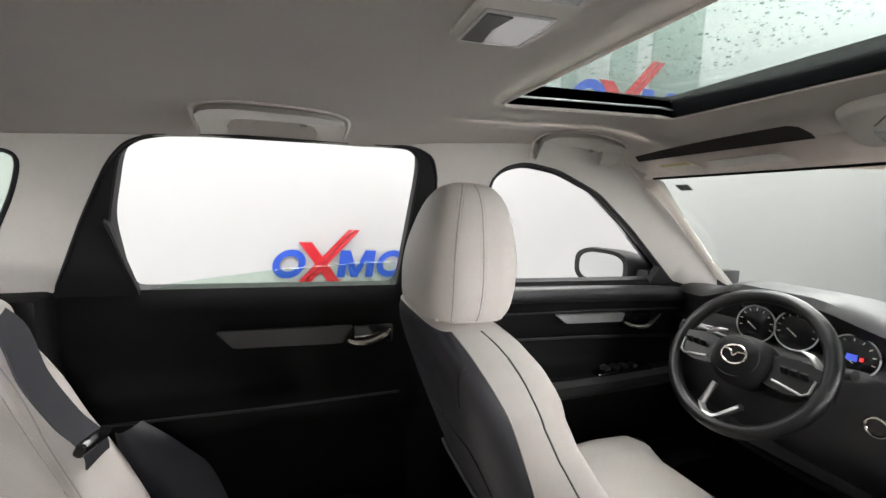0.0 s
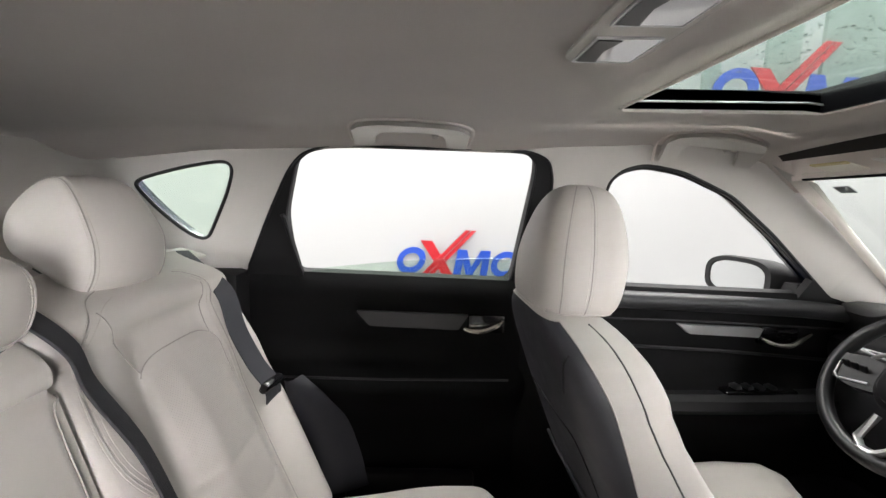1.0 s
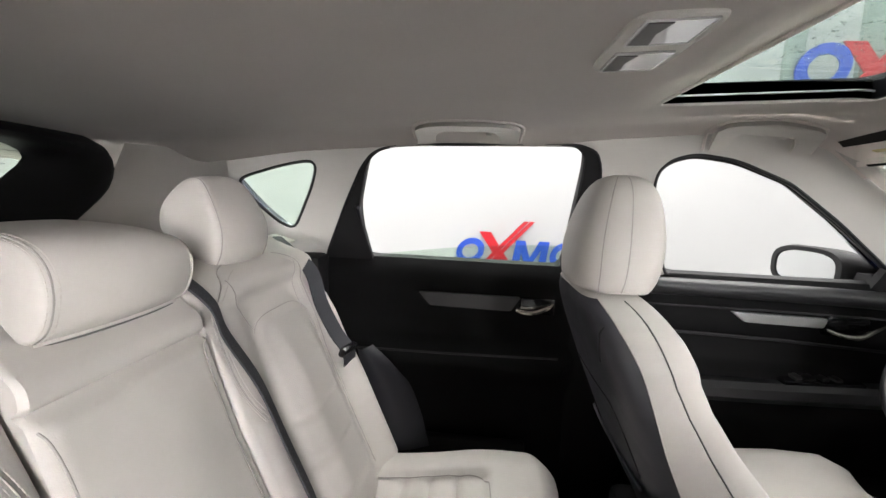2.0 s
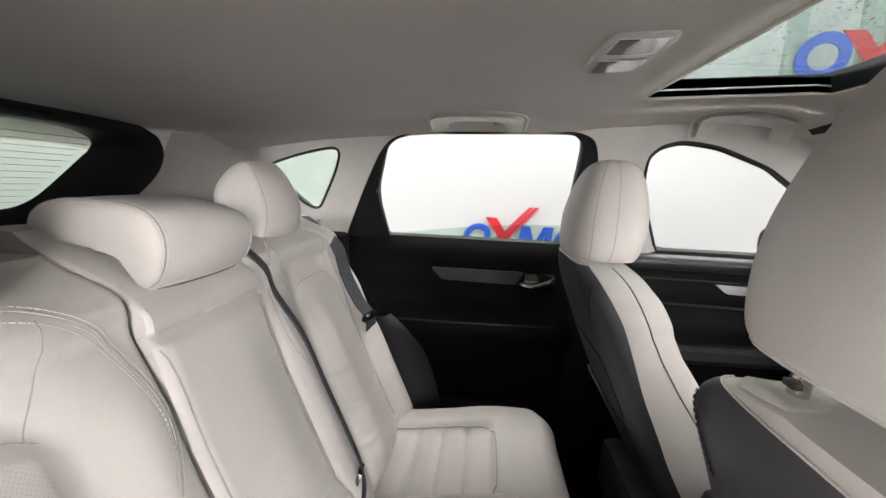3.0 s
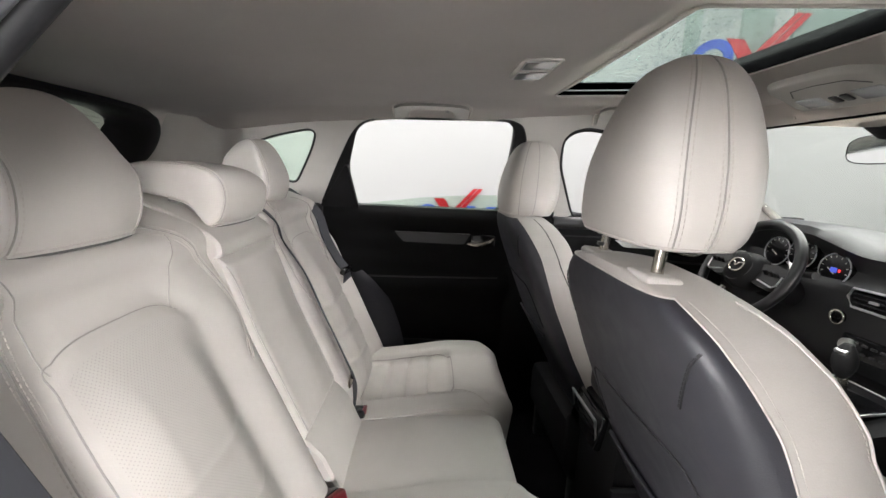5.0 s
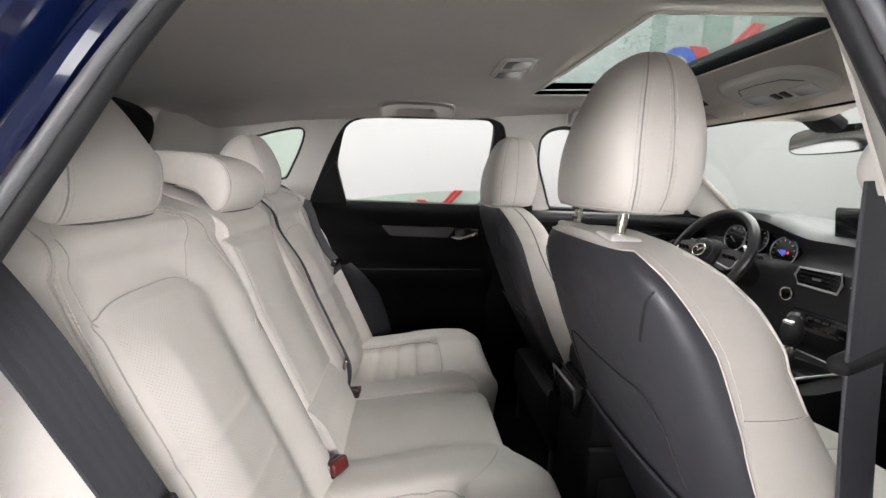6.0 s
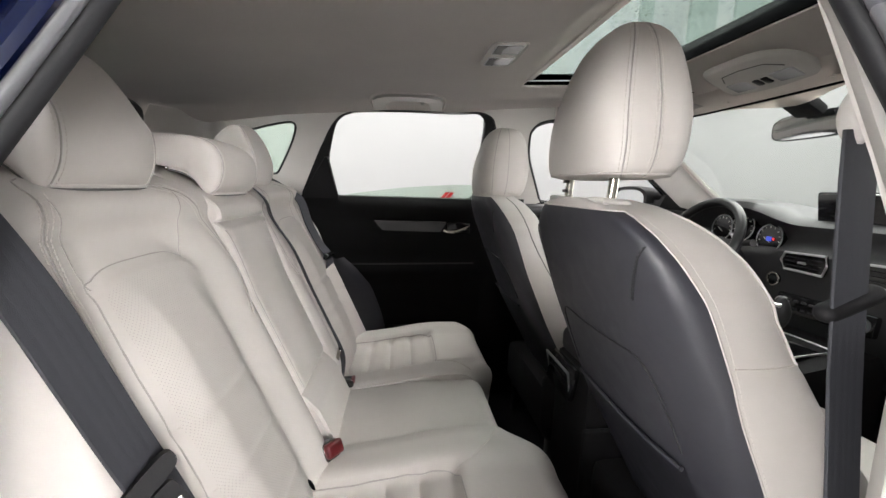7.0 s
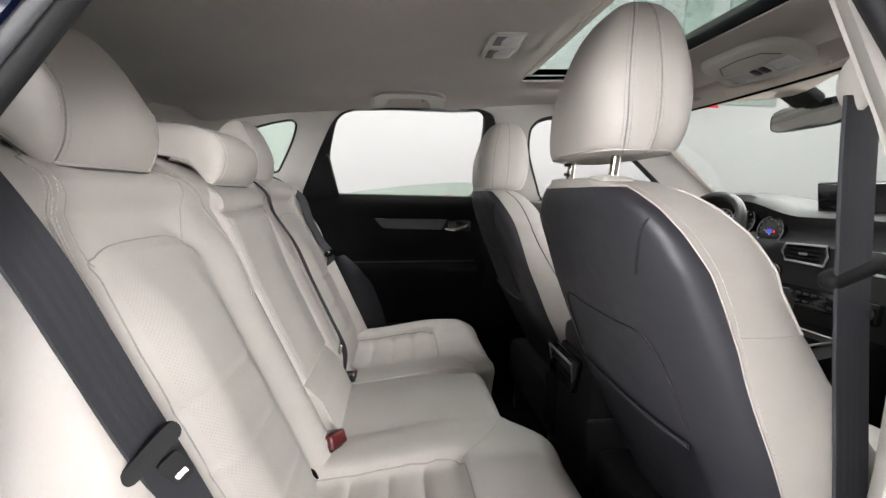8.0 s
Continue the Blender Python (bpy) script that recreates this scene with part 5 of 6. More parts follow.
def belts():
    b = thing("seat_belt", "dark grey rear seat belt lying over the cream backrest", "seat belt", (-0.14, 0.5, 0.63), group="seat belts")
    part("webbing", ribbon([(-0.345, 0.555, 1.185), (-0.30, 0.520, 1.168)] + [(rear_back(min(y, 0.50), z, 0.330, 0.232) + 0.009, y, z) for y, z in ((0.490, 1.12), (0.482, 1.04), (0.488, 0.97), (0.498, 0.91))] + [(-0.142, 0.555, 0.80), (-0.105, 0.592, 0.68), (-0.080, 0.600, 0.62)], 0.047, (0.3, 1, 0.1)), WEB, b)
    part("tongue_plate", rbox((-0.122, 0.494, 0.925), (0.018, 0.066, 0.024), 0.007, (0, 25, -12)), GLOSS, b, "black belt tongue")
    part("guide", rbox((-0.335, 0.565, 1.178), (0.06, 0.075, 0.008), 0.0035, (0, 14, 0)), TRIM, b, "beige belt guide")
    def cover(u, v):
        z = mix(0.905, 0.60, v)
        x0, x1 = -0.115 + 0.03 * v, lookup([(0.60, 0.075), (0.68, 0.055), (0.79, 0.015), (0.87, -0.045), (0.905, -0.085)], z)
        return Vector((mix(x0, x1, u), 0.555 + 0.045 * smooth(0.0, 0.6, v) + 0.035 * u * u - 0.012 * math.sin(math.pi * u), z))
    bm = grid(cover, 10, 14)
    bmesh.ops.solidify(bm, geom=bm.faces[:], thickness=0.012)
    part("retractor_cover", bm, CHARCOAL, b, "dark grey belt retractor cover")
    m = thing("seat_belt", "dark grey middle seat belt hanging down the rear backrest", "seat belt", (-0.10, 0.15, 0.63), group="seat belts")
    part("webbing", ribbon([(-0.30, 0.112, 1.174), (-0.262, 0.112, 1.170)] + [(rear_back(max(y, 0.15), z, 0.330, 0.232) + 0.014, y, z) for y, z in ((0.118, 1.13), (0.128, 1.08), (0.138, 1.0), (0.146, 0.90), (0.148, 0.80), (0.140, 0.72))] + [(-0.030, 0.120, 0.660), (-0.022, 0.105, 0.640)], 0.040, (-0.5, 1, 0.1)), WEB, m)
    part("tongue", rbox((-0.040, 0.142, 0.715), (0.010, 0.036, 0.030), 0.003, (0, 18, 8)), CHROME, m, "chrome belt tongue")
    part("buckle", rbox((-0.012, 0.106, 0.648), (0.036, 0.030, 0.024), 0.006), GLOSS, m, "black buckle")
    part("button", rbox((0.004, 0.106, 0.655), (0.010, 0.024, 0.014), 0.003), RED, m, "red release button")
    r = thing("seat_belt", "grey ribbed rear seat belt with black tongue hanging beside the doorway", "seat belt", (-0.12, -0.6, 0.63), group="seat belts")
    part("webbing", ribbon([(-0.27, -0.625, 1.22), (-0.215, -0.618, 1.16), (-0.168, -0.612, 1.08), (-0.14, -0.600, 1.0), (-0.118, -0.588, 0.93), (-0.095, -0.575, 0.86), (-0.06, -0.565, 0.76), (-0.03, -0.57, 0.66)], 0.047, (0.25, 1, 0.05)), WEB, r)
    # tongue: a rounded bar across the strap with a short slotted blade below it
    c, nr, rt = Vector((-0.104, -0.590, 0.900)), Vector((0.55, -0.75, 0.35)).normalized(), Vector((0.806, 0.59, 0.0)).normalized()
    up = nr.cross(rt)

    def flat(turn, mid, lift=0.0):
        a, k = radians(turn), 0.74
        return lambda u, v, w: c + rt * k * (mid[0] + u * math.cos(a) - v * math.sin(a)) + up * k * (mid[1] + u * math.sin(a) + v * math.cos(a)) + nr * (lift - w)
    bm = sheet(rounded([(-0.036, -0.011), (0.030, -0.013), (0.038, 0.003), (0.031, 0.012), (-0.032, 0.010), (-0.040, 0.0)], 3, 0.4), [], flat(38, (0, 0), 0.018), 0.018)
    bmesh.ops.bevel(bm, geom=[e for e in bm.edges if e.calc_face_angle(0) > 1.2], offset=0.005, segments=3, affect="EDGES")
    tg = part("tongue_plate", bm, BLACK, r, "black belt tongue")
    part("tongue_blade", sheet(rounded([(-0.012, -0.022), (0.012, -0.022), (0.014, 0.014), (-0.014, 0.014)], 3, 0.2), [], flat(34, (0.020, -0.026), 0.010), 0.008), BLACK, tg)
    part("tongue_slot", sheet([(-0.007, -0.003), (0.007, -0.003), (0.007, 0.003), (-0.007, 0.003)], [], flat(34, (0.026, -0.036), 0.0115), 0.002), CHROME, tg)
    k = thing("belt_buckle", "red and black belt buckle on the cream rear cushion", "belt buckle", (BUCKLE[0], BUCKLE[1], 0.62))
    part("shell", rbox((BUCKLE[0], BUCKLE[1], 0.642), (0.058, 0.044, 0.036), 0.008, (0, -24, -38), seg=3), GLOSS, k, "black shell")
    part("button", rbox((BUCKLE[0] + 0.020, BUCKLE[1] - 0.012, 0.655), (0.026, 0.040, 0.028), 0.006, (0, -24, -38), seg=3), RED, k, "red release button")
    sl = thing("anchor_slot", "small dark child-seat anchor opening between cushion and backrest", "anchor slot", (-0.035, -0.280, 0.63))
    part("slot", tube(curve_through([(-0.050, -0.288, 0.646), (-0.034, -0.276, 0.650), (-0.018, -0.292, 0.646)]), lambda q: 0.002 + 0.003 * math.sin(math.pi * q), 8, flat=0.7), DEEP_BLACK, sl)
    f = thing("seat_belt", "dark grey front seat belt hanging from a beige pillar anchor", "seat belt", (0.56, -0.60, 0.40), group="seat belts")
    part("webbing", ribbon([(0.560, -0.592, 1.238), (0.566, -0.594, 1.15), (0.578, -0.600, 1.0), (0.588, -0.612, 0.85), (0.595, -0.63, 0.65), (0.60, -0.64, 0.45)], 0.047, (1, 0.12, 0)), WEB, f)
    part("anchor_cover", loft(head_ring_at((0.556, -0.590, 1.252), 0.013, 0.018, 0.056)), TRIM, f, "beige anchor cover")
    part("tongue_plate", rbox((0.582, -0.590, 1.066), (0.078, 0.022, 0.020), 0.009, (0, -18, 6), seg=4), BLACK, f, "black belt tongue")
    part("tongue_blade", rbox((0.600, -0.580, 1.026), (0.030, 0.004, 0.040), 0.002, (0, 18, 6)), CHROME, f, "steel tongue blade")


def head_ring_at(c, rx, ry, h):
    out = []
    for t in np.linspace(0, 1, 10):
        s = math.sin(math.pi * (0.06 + 0.88 * t)) ** 0.6
        out.append([Vector((c[0] + rx * s * math.cos(a), c[1] + ry * s * math.sin(a), c[2] - h / 2 + h * t)) for a in np.linspace(0, 2 * math.pi, 20, endpoint=False)])
    return out


# ---- roof fittings ----
def dome_lamp():
    d = thing("dome_lamp", "beige roof lamp with two clear lenses, switched off", "roof lamp", (0.346, 0.0, 1.455))

    def under(x, y, drop):
        return Vector((x, y, roof_z(x, 0) - drop))
    part("bezel", loft([[under(0.346 + 0.042 * s * math.copysign(abs(math.cos(a)) ** 0.4, math.cos(a)), 0.002 + 0.081 * s * math.copysign(abs(math.sin(a)) ** 0.3, math.sin(a)), dz) for a in np.linspace(0, 2 * math.pi, 48, endpoint=False)] for s, dz in ((1.0, -0.001), (0.985, 0.0022), (0.95, 0.003), (0.90, 0.0026), (0.86, 0.0022))]), TRIM, d, "beige bezel")
    for y in (0.044, -0.040):
        l = part("lens", sheet([(0.316, y - 0.029), (0.376, y - 0.029), (0.376, y + 0.029), (0.316, y + 0.029)], [], lambda u, v, w: under(u, v, 0.0042 - w), 0.005), LENS, d, "clear glossy lens")
        part("lens_edge", tube([under(0.346 + a, y + b, 0.0040) for a, b in ((-0.030, -0.029), (0.030, -0.029), (0.030, 0.029), (-0.030, 0.029))], 0.0013, 6, closed=True), SILVER, l)
        # grey shape paints the dark half of the lens reflection
        part("painted_reflection", sheet([(0.319, y - 0.026), (0.340, y - 0.026), (0.334, y - 0.002), (0.338, y + 0.026), (0.319, y + 0.026)], [], lambda u, v, w: under(u, v, 0.0050 - w), 0.001), INSERT, l)


def assist_handle(x0, x1, y0, high, label):
    """A flat moulded grab handle, folded up against the liner above a window."""
    h = thing("assist_handle", label, "grab handle", ((x0 + x1) / 2, 0.55, 1.45), group="grab handles")
    length = x1 - x0

    def lay(u, v, w):
        # u along the car, v inwards over the liner as a share of the height, w down from it
        y = y0 - v * high
        z = min(roof_z(x0 + u, y), SILL + (0.705 - y) / 0.45)
        return Vector((x0 + u, y - 0.5 * w, z - 0.85 * w))
    top = lambda u: 1.0 - 0.45 * abs(2 * u / length - 1) ** 5
    n = 16
    bar = [(length * k / n, top(length * k / n)) for k in range(1, n)]
    inner = [(length - 0.044, 0.06), (length - 0.046, 0.22), (length - 0.056, 0.38), (length - 0.078, 0.45), (0.078, 0.45), (0.056, 0.38), (0.046, 0.22), (0.044, 0.06)]
    grip = [(0.004, 0.06), (0.002, 0.5)] + bar + [(length - 0.002, 0.5), (length - 0.004, 0.06)] + inner
    bm = sheet(grip, [], lambda u, v, w: lay(u, v, w + 0.004), 0.011)
    rim = [e for e in bm.edges if e.calc_face_angle(0) > 1.2]
    bmesh.ops.bevel(bm, geom=rim, offset=0.002, segments=2, affect="EDGES")
    part("grip", bm, TRIM, h, "beige moulded grip")
    edge = [(-0.004, 0.0), (-0.008, 0.25), (-0.004, 0.5), (0.012, 0.82), (0.050, 1.04), (length / 2, 1.10), (length - 0.050, 1.04), (length - 0.012, 0.82), (length + 0.004, 0.5), (length + 0.008, 0.25), (length + 0.004, 0.0)]
    part("surround", tube(curve_through([lay(u, v, 0.0) for u, v in edge], 5), 0.0034, 8), LINER, h, "moulded edge of the handle recess")
    part("hook", rbox(lay(length - 0.070, 0.24, 0.005), (0.014, 0.012, 0.010), 0.004, (-25, 0, 0)), TRIM, h, "small coat hook")
    for u in (0.023, length - 0.023):
        part("foot", rbox(lay(u, 0.22, 0.004), (0.034, 0.020, 0.010), 0.003, (-20, 0, 0)), TRIM, h)
        part("foot_edge", tube([lay(u - 0.017, 0.07, 0.013), lay(u + 0.017, 0.07, 0.013)], 0.0013, 6), PIPING, h)


def visor(yc, labelled, label):
    v = thing("sun_visor", label, "sun visor", (0.97, yc, 1.43), group="sun visors")
    out = math.copysign(1, yc)

    def lay(u, w, d):
        # u from the outer to the inner end, w from the rear to the front edge
        return Vector((mix(0.905, 1.035, w), yc + out * mix(0.185, -0.175, u), mix(1.462, 1.438, w) - 0.006 * math.sin(math.pi * w) - d))
    outline = rounded([(0.0, 0.16), (0.05, 0.0), (0.96, 0.0), (1.0, 0.16), (1.0, 0.80), (0.95, 1.0), (0.06, 1.0), (0.0, 0.80)], 4, 0.5, 0.2)
    bm = sheet(dense(outline, 0.06), [], lambda u, w, d: lay(u, w, d - 0.004), 0.016)
    bmesh.ops.bevel(bm, geom=[e for e in bm.edges if e.calc_face_angle(0) > 0.9], offset=0.005, segments=2, affect="EDGES")
    part("flap", bm, LINER, v, "beige fabric flap")
    part("hinge_arm", tube([(1.02, yc + math.copysign(0.19, yc), 1.428), (1.0, yc + math.copysign(0.21, yc), 1.444)], 0.008, 10), TRIM, v)
    part("mirror_cover", rbox((0.968, yc - 0.045, 1.4315), (0.045, 0.13, 0.003), 0.001, (0, 10.5, 0)), TRIM, v, "vanity mirror cover")
    if not labelled:
        return
    # dark sheet: the shade between flap and liner, put in as colour
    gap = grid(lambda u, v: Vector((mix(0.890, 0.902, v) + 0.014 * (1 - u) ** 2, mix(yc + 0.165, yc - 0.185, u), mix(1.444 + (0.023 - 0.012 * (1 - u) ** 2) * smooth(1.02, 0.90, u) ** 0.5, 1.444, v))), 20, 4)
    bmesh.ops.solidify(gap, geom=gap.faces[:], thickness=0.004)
    part("recess", gap, RECESS_SHADE, v, "dark sheet painting the shade in the gap above the flap")
    part("warning_label", rbox((0.976, yc + 0.10, 1.4298), (0.040, 0.07, 0.003), 0.0, (0, 10.5, 0)), WHITE_LABEL, v, "white warning label")
    part("label_band", rbox((0.951, yc + 0.10, 1.4345), (0.010, 0.07, 0.003), 0.0, (0, 10.5, 0)), YELLOW_LABEL, v)


def overhead_console():
    c = thing("overhead_console", "beige overhead console with two map lamps", "roof console", (0.99, 0, 1.46))
    rows = []
    for k, (sc, dz) in enumerate(((1.0, 0.006), (0.985, -0.004), (0.95, -0.011), (0.88, -0.014), (0.5, -0.0145))):
        pts = rounded([(0.885, -0.085), (0.885, 0.085), (0.93, 0.128), (1.035, 0.135), (1.035, -0.135), (0.93, -0.128)], 5, 0.45, 0.05)
        rows.append([Vector((mix(0.965, x, sc), y * sc, roof_z(mix(0.965, x, sc), 0) + dz)) for x, y in pts])
    part("housing", loft(rows), TRIM, c, "beige plastic housing")
    for y in (0.062, -0.062):
        part("lens", rbox((0.985, y, roof_z(0.985, 0) - 0.0145), (0.040, 0.060, 0.006), 0.003, (0, 18, 0)), LENS, c, "clear map lamp lens")
    for y in (-0.012, 0.012):
        part("switch", rbox((0.985, y, roof_z(0.985, 0) - 0.0145), (0.026, 0.017, 0.008), 0.003, (0, 18, 0)), INSERT, c)
    part("holder_line", tube([(x, y, roof_z(x, 0) - 0.0145) for x, y in ((0.955, -0.085), (0.925, -0.06), (0.918, 0.0), (0.925, 0.06), (0.955, 0.085))], 0.0012, 6), INSERT, c)


def cabin_mirror():
    m = thing("cabin_mirror", "black framed rear-view mirror hanging at the windscreen", "rear-view mirror", (1.16, 0.03, 1.40))
    cz, cx = 1.358, 1.160
    def face(sc, dx):
        return [Vector((cx + dx + 0.03 * (sy * 0.4), 0.030 + 0.122 * sc * math.copysign(abs(sy) ** 0.5, sy), cz + (0.034 - 0.004 * (1 - sc)) * sc * math.copysign(abs(sz) ** 0.6, sz))) for sy, sz in ((math.cos(a), math.sin(a)) for a in np.linspace(0, 2 * math.pi, 40, endpoint=False))]
    part("housing", loft([face(0.97, -0.004), face(1.0, 0.0), face(0.98, 0.012), face(0.7, 0.03)]), GLOSS, m, "black housing")
    part("mirror_glass", loft([face(0.93, -0.006), face(0.93, -0.0045)]), MIRROR, m, "mirror glass")
    part("stem", tube(curve_through([(1.178, 0.03, 1.364), (1.165, 0.03, 1.380), (1.140, 0.02, 1.392), (1.11, 0.01, 1.402)]), 0.013, 12), BLACK, m)
    part("sensor_cover", rbox((1.105, 0.01, 1.404), (0.085, 0.075, 0.028), 0.010, (0, 29, 0)), BLACK, m, "black sensor cover")


# ---- dashboard ----
def dashboard():
    d = thing("dashboard", "black soft dashboard with silver-ringed dials and centre screen", "dashboard", (1.40, 0, 0.8))
    prof = [(1.62, 1.105), (1.50, 1.140), (1.40, 1.155), (1.33, 1.160), (1.285, 1.152), (1.272, 1.132), (1.285, 1.09), (1.300, 1.05), (1.290, 1.025), (1.268, 1.015), (1.262, 0.99), (1.268, 0.955), (1.262, 0.925), (1.258, 0.87), (1.275, 0.80), (1.34, 0.70), (1.45, 0.66), (1.62, 0.66)]
    rings = []
    for y in np.linspace(-0.70, 0.70, 57):
        hump = smooth(0.12, 0.31, y) * smooth(0.62, 0.45, y)
        r = []
        for x, z in prof:
            up = smooth(1.06, 1.15, z)
            xx = x - 0.028 * hump * up * smooth(1.42, 1.30, x) + 0.02 * hump * smooth(1.13, 1.09, z) * smooth(1.0, 1.04, z)
            r.append(Vector((xx + 0.06 * (abs(y) / 0.7) ** 3, y, z + 0.006 * hump * up - 0.042 * (1 - hump) * up)))
        rings.append(r)
    part("pad", loft(rings), SLATE, d, "black soft-touch pad", 50)
    # dials
    for y, z, r in ((0.425, 1.062, 0.046), (0.335, 1.070, 0.046), (0.228, 1.046, 0.045)):
        g = part("dial", disc((1.300, y, z), (-1, 0, 0.15), r, 0.02, 40, 0.003), GLOSS, d, "round black dial")
        part("dial_ring", ring((1.287, y, z), (-1, 0, 0.15), r, 0.0018), SILVER, g, "silver dial ring")
        for k in range(11):
            a = radians(-130 + 26 * k)
            part("mark", rbox((1.2875, y + math.sin(a) * r * 0.8, z + math.cos(a) * r * 0.8), (0.001, 0.002, 0.006), 0.0, (math.degrees(-a), 0, 0)), WHITE_LABEL, g)
        part("needle", rbox((1.286, y + 0.008, z - 0.006), (0.001, 0.026, 0.0022), 0.0, (35, 0, 0)), WHITE_LABEL, g)
    part("dial_display", rbox((1.286, 0.228, 1.044), (0.0015, 0.018, 0.014), 0.0), SCREEN_GLOW, d, "lit blue display")
    part("dial_warning", rbox((1.286, 0.212, 1.044), (0.0015, 0.006, 0.008), 0.0), RED_GLOW, d, "lit red mark")
    part("dial_panel", rbox((1.316, 0.335, 1.055), (0.02, 0.30, 0.115), 0.02), GLOSS, d)
    # centre screen
    s = part("centre_screen", rbox((1.300, -0.005, 1.140), (0.014, 0.205, 0.098), 0.008, (0, -10, 0)), GLOSS, d, "black centre display, switched off")
    part("screen_bezel", rbox((1.306, -0.005, 1.140), (0.012, 0.215, 0.106), 0.008, (0, -10, 0)), BLACK, s)
    # air vents in silver frames
    for y0, y1 in ((0.145, 0.012), (-0.012, -0.145), (-0.50, -0.62), (0.64, 0.53)):
        ym, w = (y0 + y1) / 2, abs(y0 - y1)
        xo = 0.06 * (abs(ym) / 0.7) ** 3
        hexa = [(w * 0.5, 0.0), (w * 0.42, 0.024), (-w * 0.46, 0.028), (-w * 0.5, 0.0), (-w * 0.44, -0.026), (w * 0.40, -0.024)]
        v = part("air_vent", sheet([(a, b) for a, b in hexa], [], lambda p, q, t, ym=ym, xo=xo: Vector((1.262 + xo - t, ym + p, 0.992 + q)), 0.006), GLOSS, d, "black air vent")
        part("vent_frame", tube([Vector((1.254 + xo, ym + a, 0.992 + b)) for a, b in hexa], 0.0032, 8, closed=True), SILVER, v, "silver vent frame")
        for k in range(3):
            part("slat", rbox((1.257 + xo, ym, 0.980 + 0.012 * k), (0.008, w * 0.8, 0.003), 0.001, (0, 15, 0)), BLACK, v)
        part("vent_tab", rbox((1.252 + xo, ym, 0.992), (0.006, 0.022, 0.006), 0.001), SILVER, v)
    part("trim_line", tube([(1.262, -0.16, 0.982), (1.268, -0.3, 0.980), (1.285, -0.49, 0.985)], 0.004, 8), SILVER, d, "silver dash trim line")
    b = part("start_button", disc((1.258, 0.160, 0.930), (-1, 0, 0), 0.017, 0.012, 32, 0.002), GLOSS, d, "black start button")
    part("button_ring", ring((1.252, 0.160, 0.930), (-1, 0, 0), 0.0185, 0.003), CHROME, b, "chrome ring")
    # climate panel
    cp = part("climate_panel", rbox((1.252, 0.0, 0.872), (0.02, 0.26, 0.055), 0.006, (0, 8, 0)), GLOSS, d, "black climate panel")
    for k in range(9):
        part("button", rbox((1.241, -0.09 + 0.0225 * k, 0.884), (0.005, 0.014, 0.006), 0.001), INSERT, cp)
        part("button", rbox((1.242, -0.09 + 0.0225 * k, 0.862), (0.005, 0.014, 0.006), 0.001), SLATE, cp)
    for y in (-0.105, 0.105):
        part("knob", disc((1.238, y, 0.872), (-1, 0, 0.1), 0.018, 0.02, 28, 0.002), SILVER, cp)
    part("knee_trim", rbox((1.33, 0.38, 0.78), (0.06, 0.46, 0.10), 0.02, (0, 30, 0)), BLACK, d)
    return d


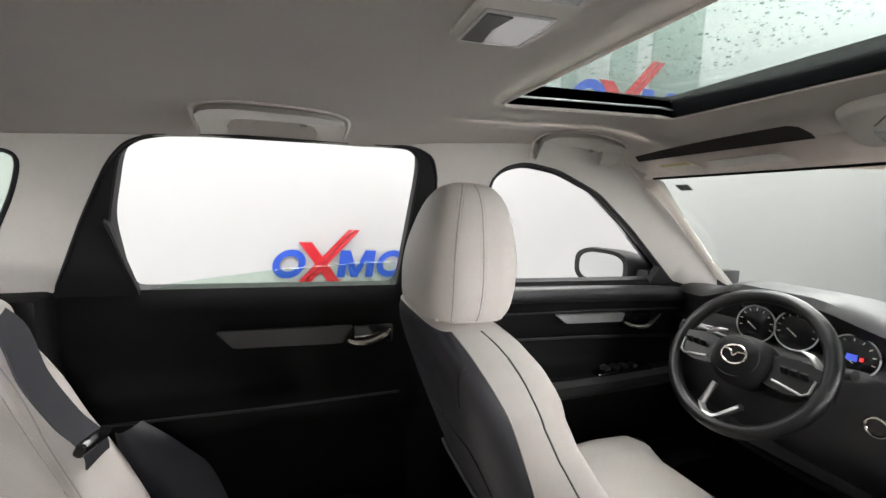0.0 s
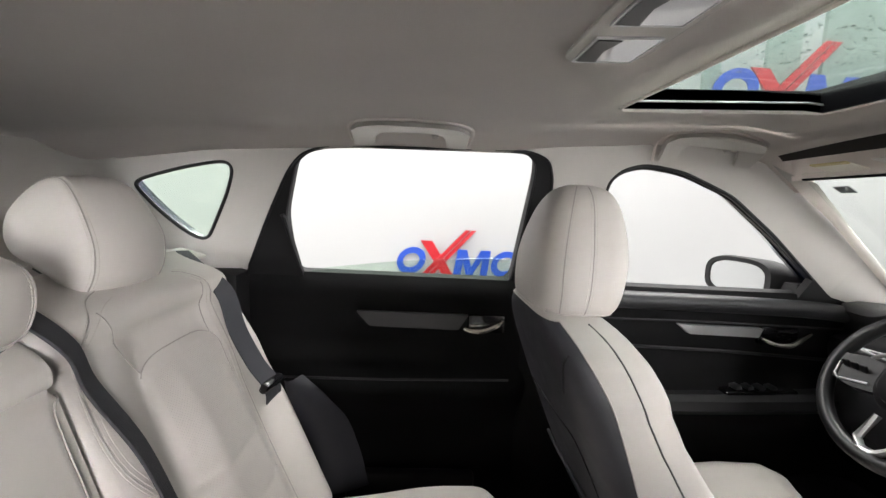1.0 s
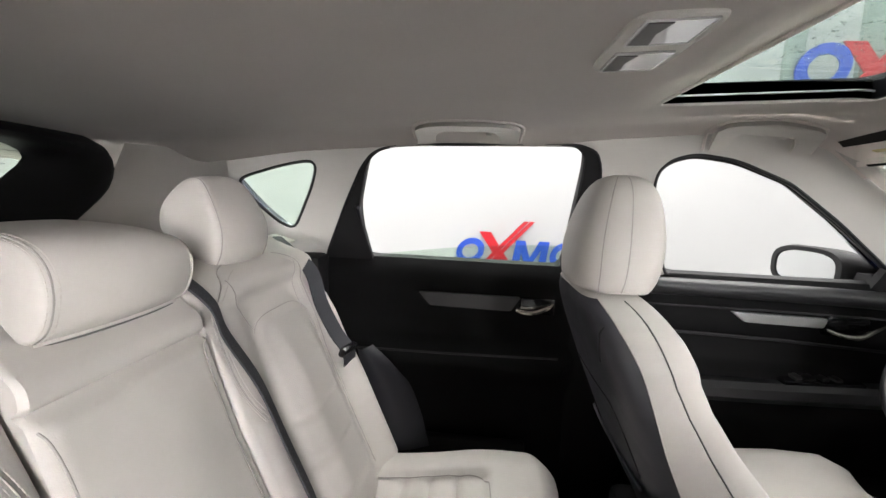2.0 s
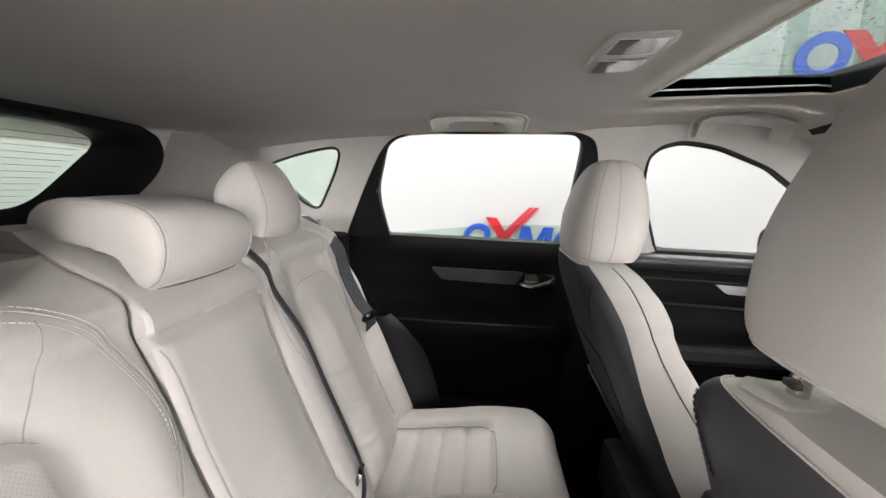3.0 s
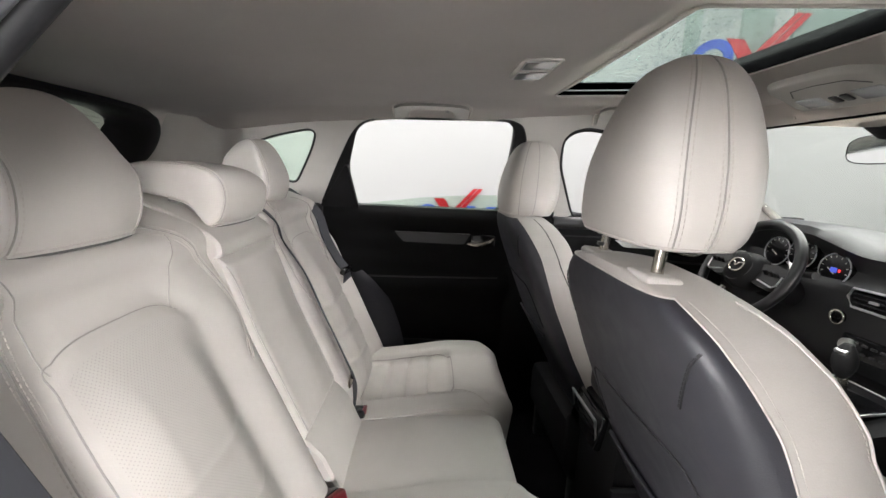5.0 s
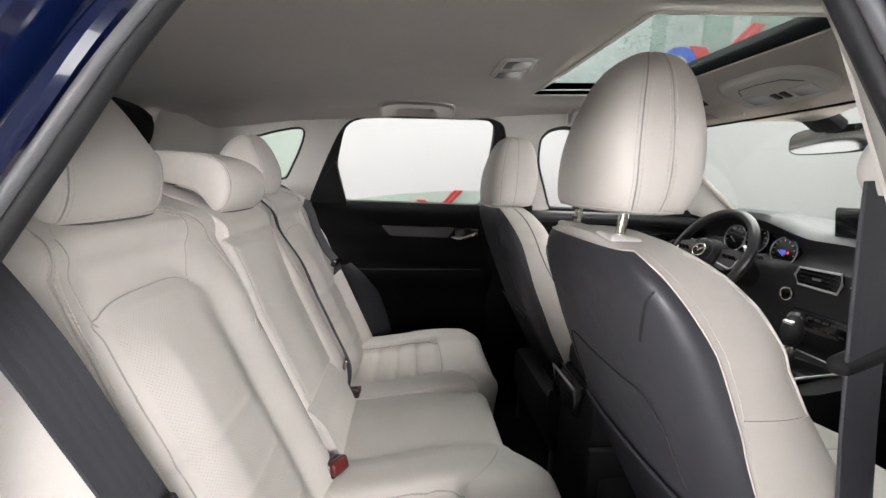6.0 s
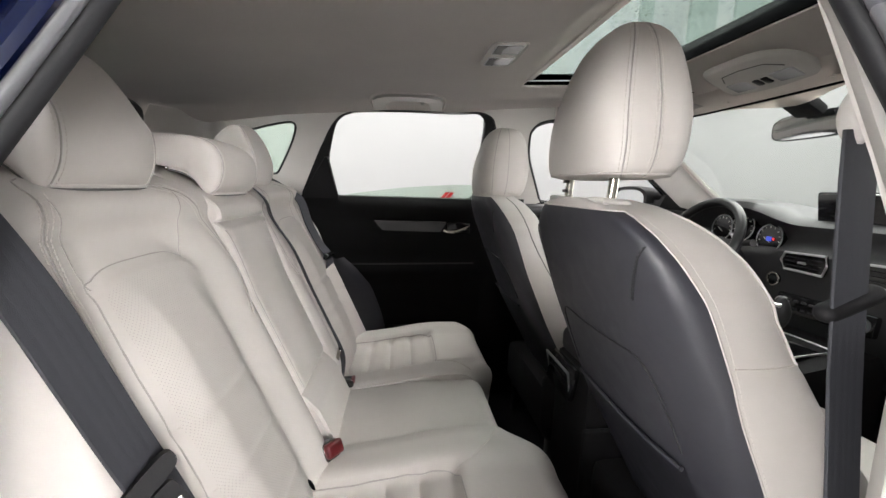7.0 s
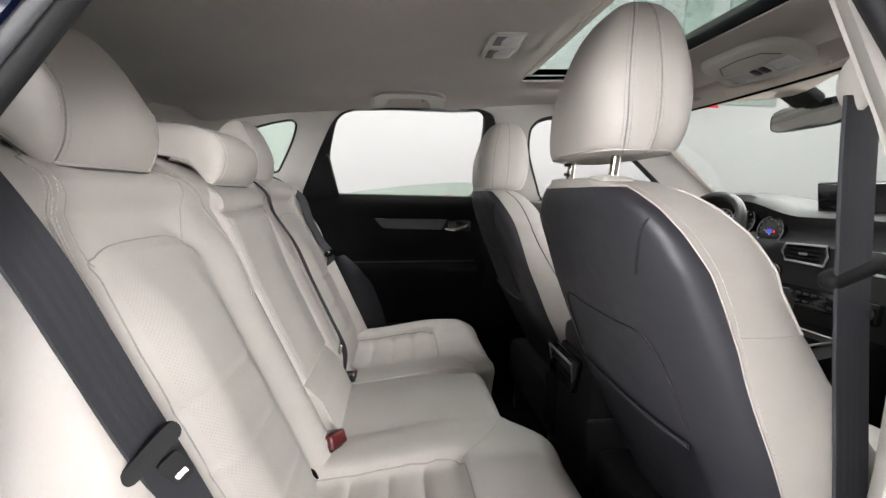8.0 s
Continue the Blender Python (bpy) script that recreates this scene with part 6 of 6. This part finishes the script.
def steering_wheel():
    c = Vector((1.122, 0.336, 1.014))
    ax = Vector((-0.880, 0, 0.475)).normalized()
    rt, up = Vector((0, -1, 0)), Vector((0.475, 0, 0.880)).normalized()
    w = thing("steering_wheel", "black leather steering wheel with silver spokes", "steering wheel", tuple(c))

    def at(a, b, o=0.0):
        return c + rt * a + up * b + ax * o
    part("rim", tube([at(0.157 * math.cos(t), 0.157 * math.sin(t)) for t in np.linspace(0, 2 * math.pi, 64, endpoint=False)], 0.0150, 14, closed=True), RIM, w, "black leather rim")

    def slab(pts, o, thick, nm, material, parent=w, label="", r=0.1):
        return part(nm, sheet(rounded(pts, 4, r), [], lambda u, v, t: at(u, v, o - t), thick), material, parent, label)
    hub_rings = []
    for o, r in ((-0.05, 0.80), (-0.02, 1.0), (0.005, 1.0), (0.022, 0.88), (0.032, 0.62), (0.036, 0.2)):
        hub_rings.append([at(0.062 * r * math.copysign(abs(math.cos(t)) ** 0.8, math.cos(t)), 0.058 * r * math.copysign(abs(math.sin(t)) ** 0.8, math.sin(t)) - 0.004, o) for t in np.linspace(0, 2 * math.pi, 36, endpoint=False)])
    hub = part("hub", loft(hub_rings), BLACK, w, "black airbag cover")
    part("hub_groove", tube([at(0.047 * math.cos(t), 0.044 * math.sin(t) - 0.004, 0.0268) for t in np.linspace(0, 2 * math.pi, 40, endpoint=False)], 0.0014, 6, closed=True), INSERT, hub)
    part("badge_ring", tube([at(0.026 * math.cos(t), 0.021 * math.sin(t) - 0.002, 0.0355) for t in np.linspace(0, 2 * math.pi, 36, endpoint=False)], 0.0028, 8, closed=True), CHROME, hub, "chrome oval badge ring")
    part("badge_wing", tube(curve_through([at(-0.022, 0.006, 0.036), at(-0.008, 0.004, 0.037), at(0.0, -0.006, 0.0375), at(0.008, 0.004, 0.037), at(0.022, 0.006, 0.036)]), 0.0024, 8), CHROME, hub, "chrome wing mark")
    for s in (-1, 1):
        sp = slab([(s * 0.055, 0.028), (s * 0.10, 0.034), (s * 0.168, 0.022), (s * 0.168, -0.024), (s * 0.10, -0.040), (s * 0.055, -0.034)], 0.008, 0.022, "side_spoke", RIM, w, "black side spoke")
        part("spoke_accent", tube([at(s * 0.072, -0.022, 0.010), at(s * 0.128, -0.032, 0.010), at(s * 0.138, -0.024, 0.010), at(s * 0.140, 0.004, 0.010)], 0.0026, 8), SILVER, sp, "silver spoke accent")
        for k in range(3):
            part("spoke_button", rbox(at(s * (0.088 + 0.018 * k), 0.004, 0.016), (0.006, 0.013, 0.016), 0.002, (0, -25, 0)), BLACK, sp)
    part("lower_spoke", tube([at(-0.030, -0.072, 0.004), at(-0.040, -0.125, 0.002), at(-0.028, -0.142, 0.0), at(-0.004, -0.142, 0.0), at(0.006, -0.135, 0.001), at(0.040, -0.100, 0.004)], 0.0115, 8, flat=0.6), SILVER, w, "satin silver lower spoke")
    col = loft([[c + Vector((0.06 + 0.16 * t, 0, -0.03 - 0.06 * t)) + Vector((0, 0.055 * math.cos(a), 0.05 * math.sin(a))) for a in np.linspace(0, 2 * math.pi, 24, endpoint=False)] for t in (0, 0.5, 1)])
    part("column_cover", col, BLACK, w, "black column cover")
    for s in (-1, 1):
        part("stalk", tube(curve_through([c + Vector((0.09, s * 0.04, 0.0)), c + Vector((0.075, s * 0.10, 0.012)), c + Vector((0.06, s * 0.165, 0.022))]), lambda t: 0.006 + 0.005 * t, 10), INSERT, w, "dark control stalk")
        part("shift_paddle", tube(curve_through([at(s * 0.078, 0.062, -0.026), at(s * 0.100, 0.056, -0.024), at(s * 0.118, 0.040, -0.024), at(s * 0.126, 0.022, -0.025)]), lambda t: 0.003 + 0.006 * math.sin(math.pi * t), 8, flat=0.5), SILVER, w, "silver shift paddle")
    return w


def centre_console():
    c = thing("centre_console", "black centre console with armrest and rear air vents", "console", (0.9, 0.0, 0.30))
    rings = []
    for x, zt, w in ((0.565, 0.745, 0.095), (0.60, 0.755, 0.105), (0.9, 0.745, 0.115), (1.1, 0.755, 0.125), (1.28, 0.80, 0.14)):
        rings.append([Vector((x, y * w, z)) for y, z in ((-1.05, 0.30), (-1.0, zt - 0.03), (-0.9, zt), (0.9, zt), (1.0, zt - 0.03), (1.05, 0.30))])
    part("body", loft(rings), BLACK, c, "black console body")
    part("armrest", rbox((0.715, 0.0, 0.775), (0.29, 0.20, 0.07), 0.022, seg=3), SLATE, c, "black padded armrest")
    part("shift_panel", rbox((1.13, 0.02, 0.765), (0.20, 0.17, 0.016), 0.006, (0, -6, 0)), GLOSS, c, "gloss black shift panel")
    part("panel_edge", tube([(1.03, -0.066, 0.766), (1.23, -0.066, 0.788), (1.23, 0.106, 0.788), (1.03, 0.106, 0.766)], 0.003, 8, closed=True), SILVER, c, "silver panel edge")
    g = part("gear_lever", tube([(1.165, 0.03, 0.77), (1.160, 0.03, 0.83)], 0.011, 12), CHROME, c, "chrome gear lever stem")
    rows = head_ring_at((1.157, 0.03, 0.862), 0.024, 0.026, 0.085)
    part("gear_knob", loft(rows), SLATE, g, "black leather gear knob")
    part("knob_cap", rbox((1.150, 0.03, 0.888), (0.03, 0.03, 0.012), 0.005, (0, -20, 0)), SILVER, g)
    part("control_dial", disc((0.985, 0.04, 0.762), (0, 0, 1), 0.026, 0.026, 32, 0.003), SILVER, c, "silver control dial")
    # rear face
    v = part("rear_vent", rbox((0.553, 0.03, 0.698), (0.02, 0.15, 0.085), 0.008, (0, 10, 0)), GLOSS, c, "black rear air vent")
    part("vent_frame", tube([Vector((0.541 + dz * -0.15, 0.03 + dy, 0.698 + dz)) for dy, dz in ((-0.072, 0.034), (0.072, 0.034), (0.068, -0.038), (-0.068, -0.038))], 0.0035, 8, closed=True), SILVER, v, "silver vent frame")
    for k in range(4):
        part("slat", rbox((0.544, 0.03, 0.675 + 0.014 * k), (0.008, 0.12, 0.003), 0.001), BLACK, v)
    return c


rear_seat()
front_seat(-0.365, 0.030, 0.0, "cream and charcoal leather front passenger seat with raised head restraint")
front_seat(0.365, -0.008, 0.010, "cream and charcoal leather driver seat with lowered head restraint")
belts()
dome_lamp()
assist_handle(0.024, 0.264, 0.556, 0.118, "beige grab handle above the rear door with coat hook")
assist_handle(0.690, 0.914, 0.563, 0.072, "beige grab handle above the driver window")
visor(0.31, True, "beige sun visor with warning label above the driver")
visor(-0.31, False, "beige sun visor folded up above the passenger")
overhead_console()
cabin_mirror()
dashboard()
steering_wheel()
centre_console()
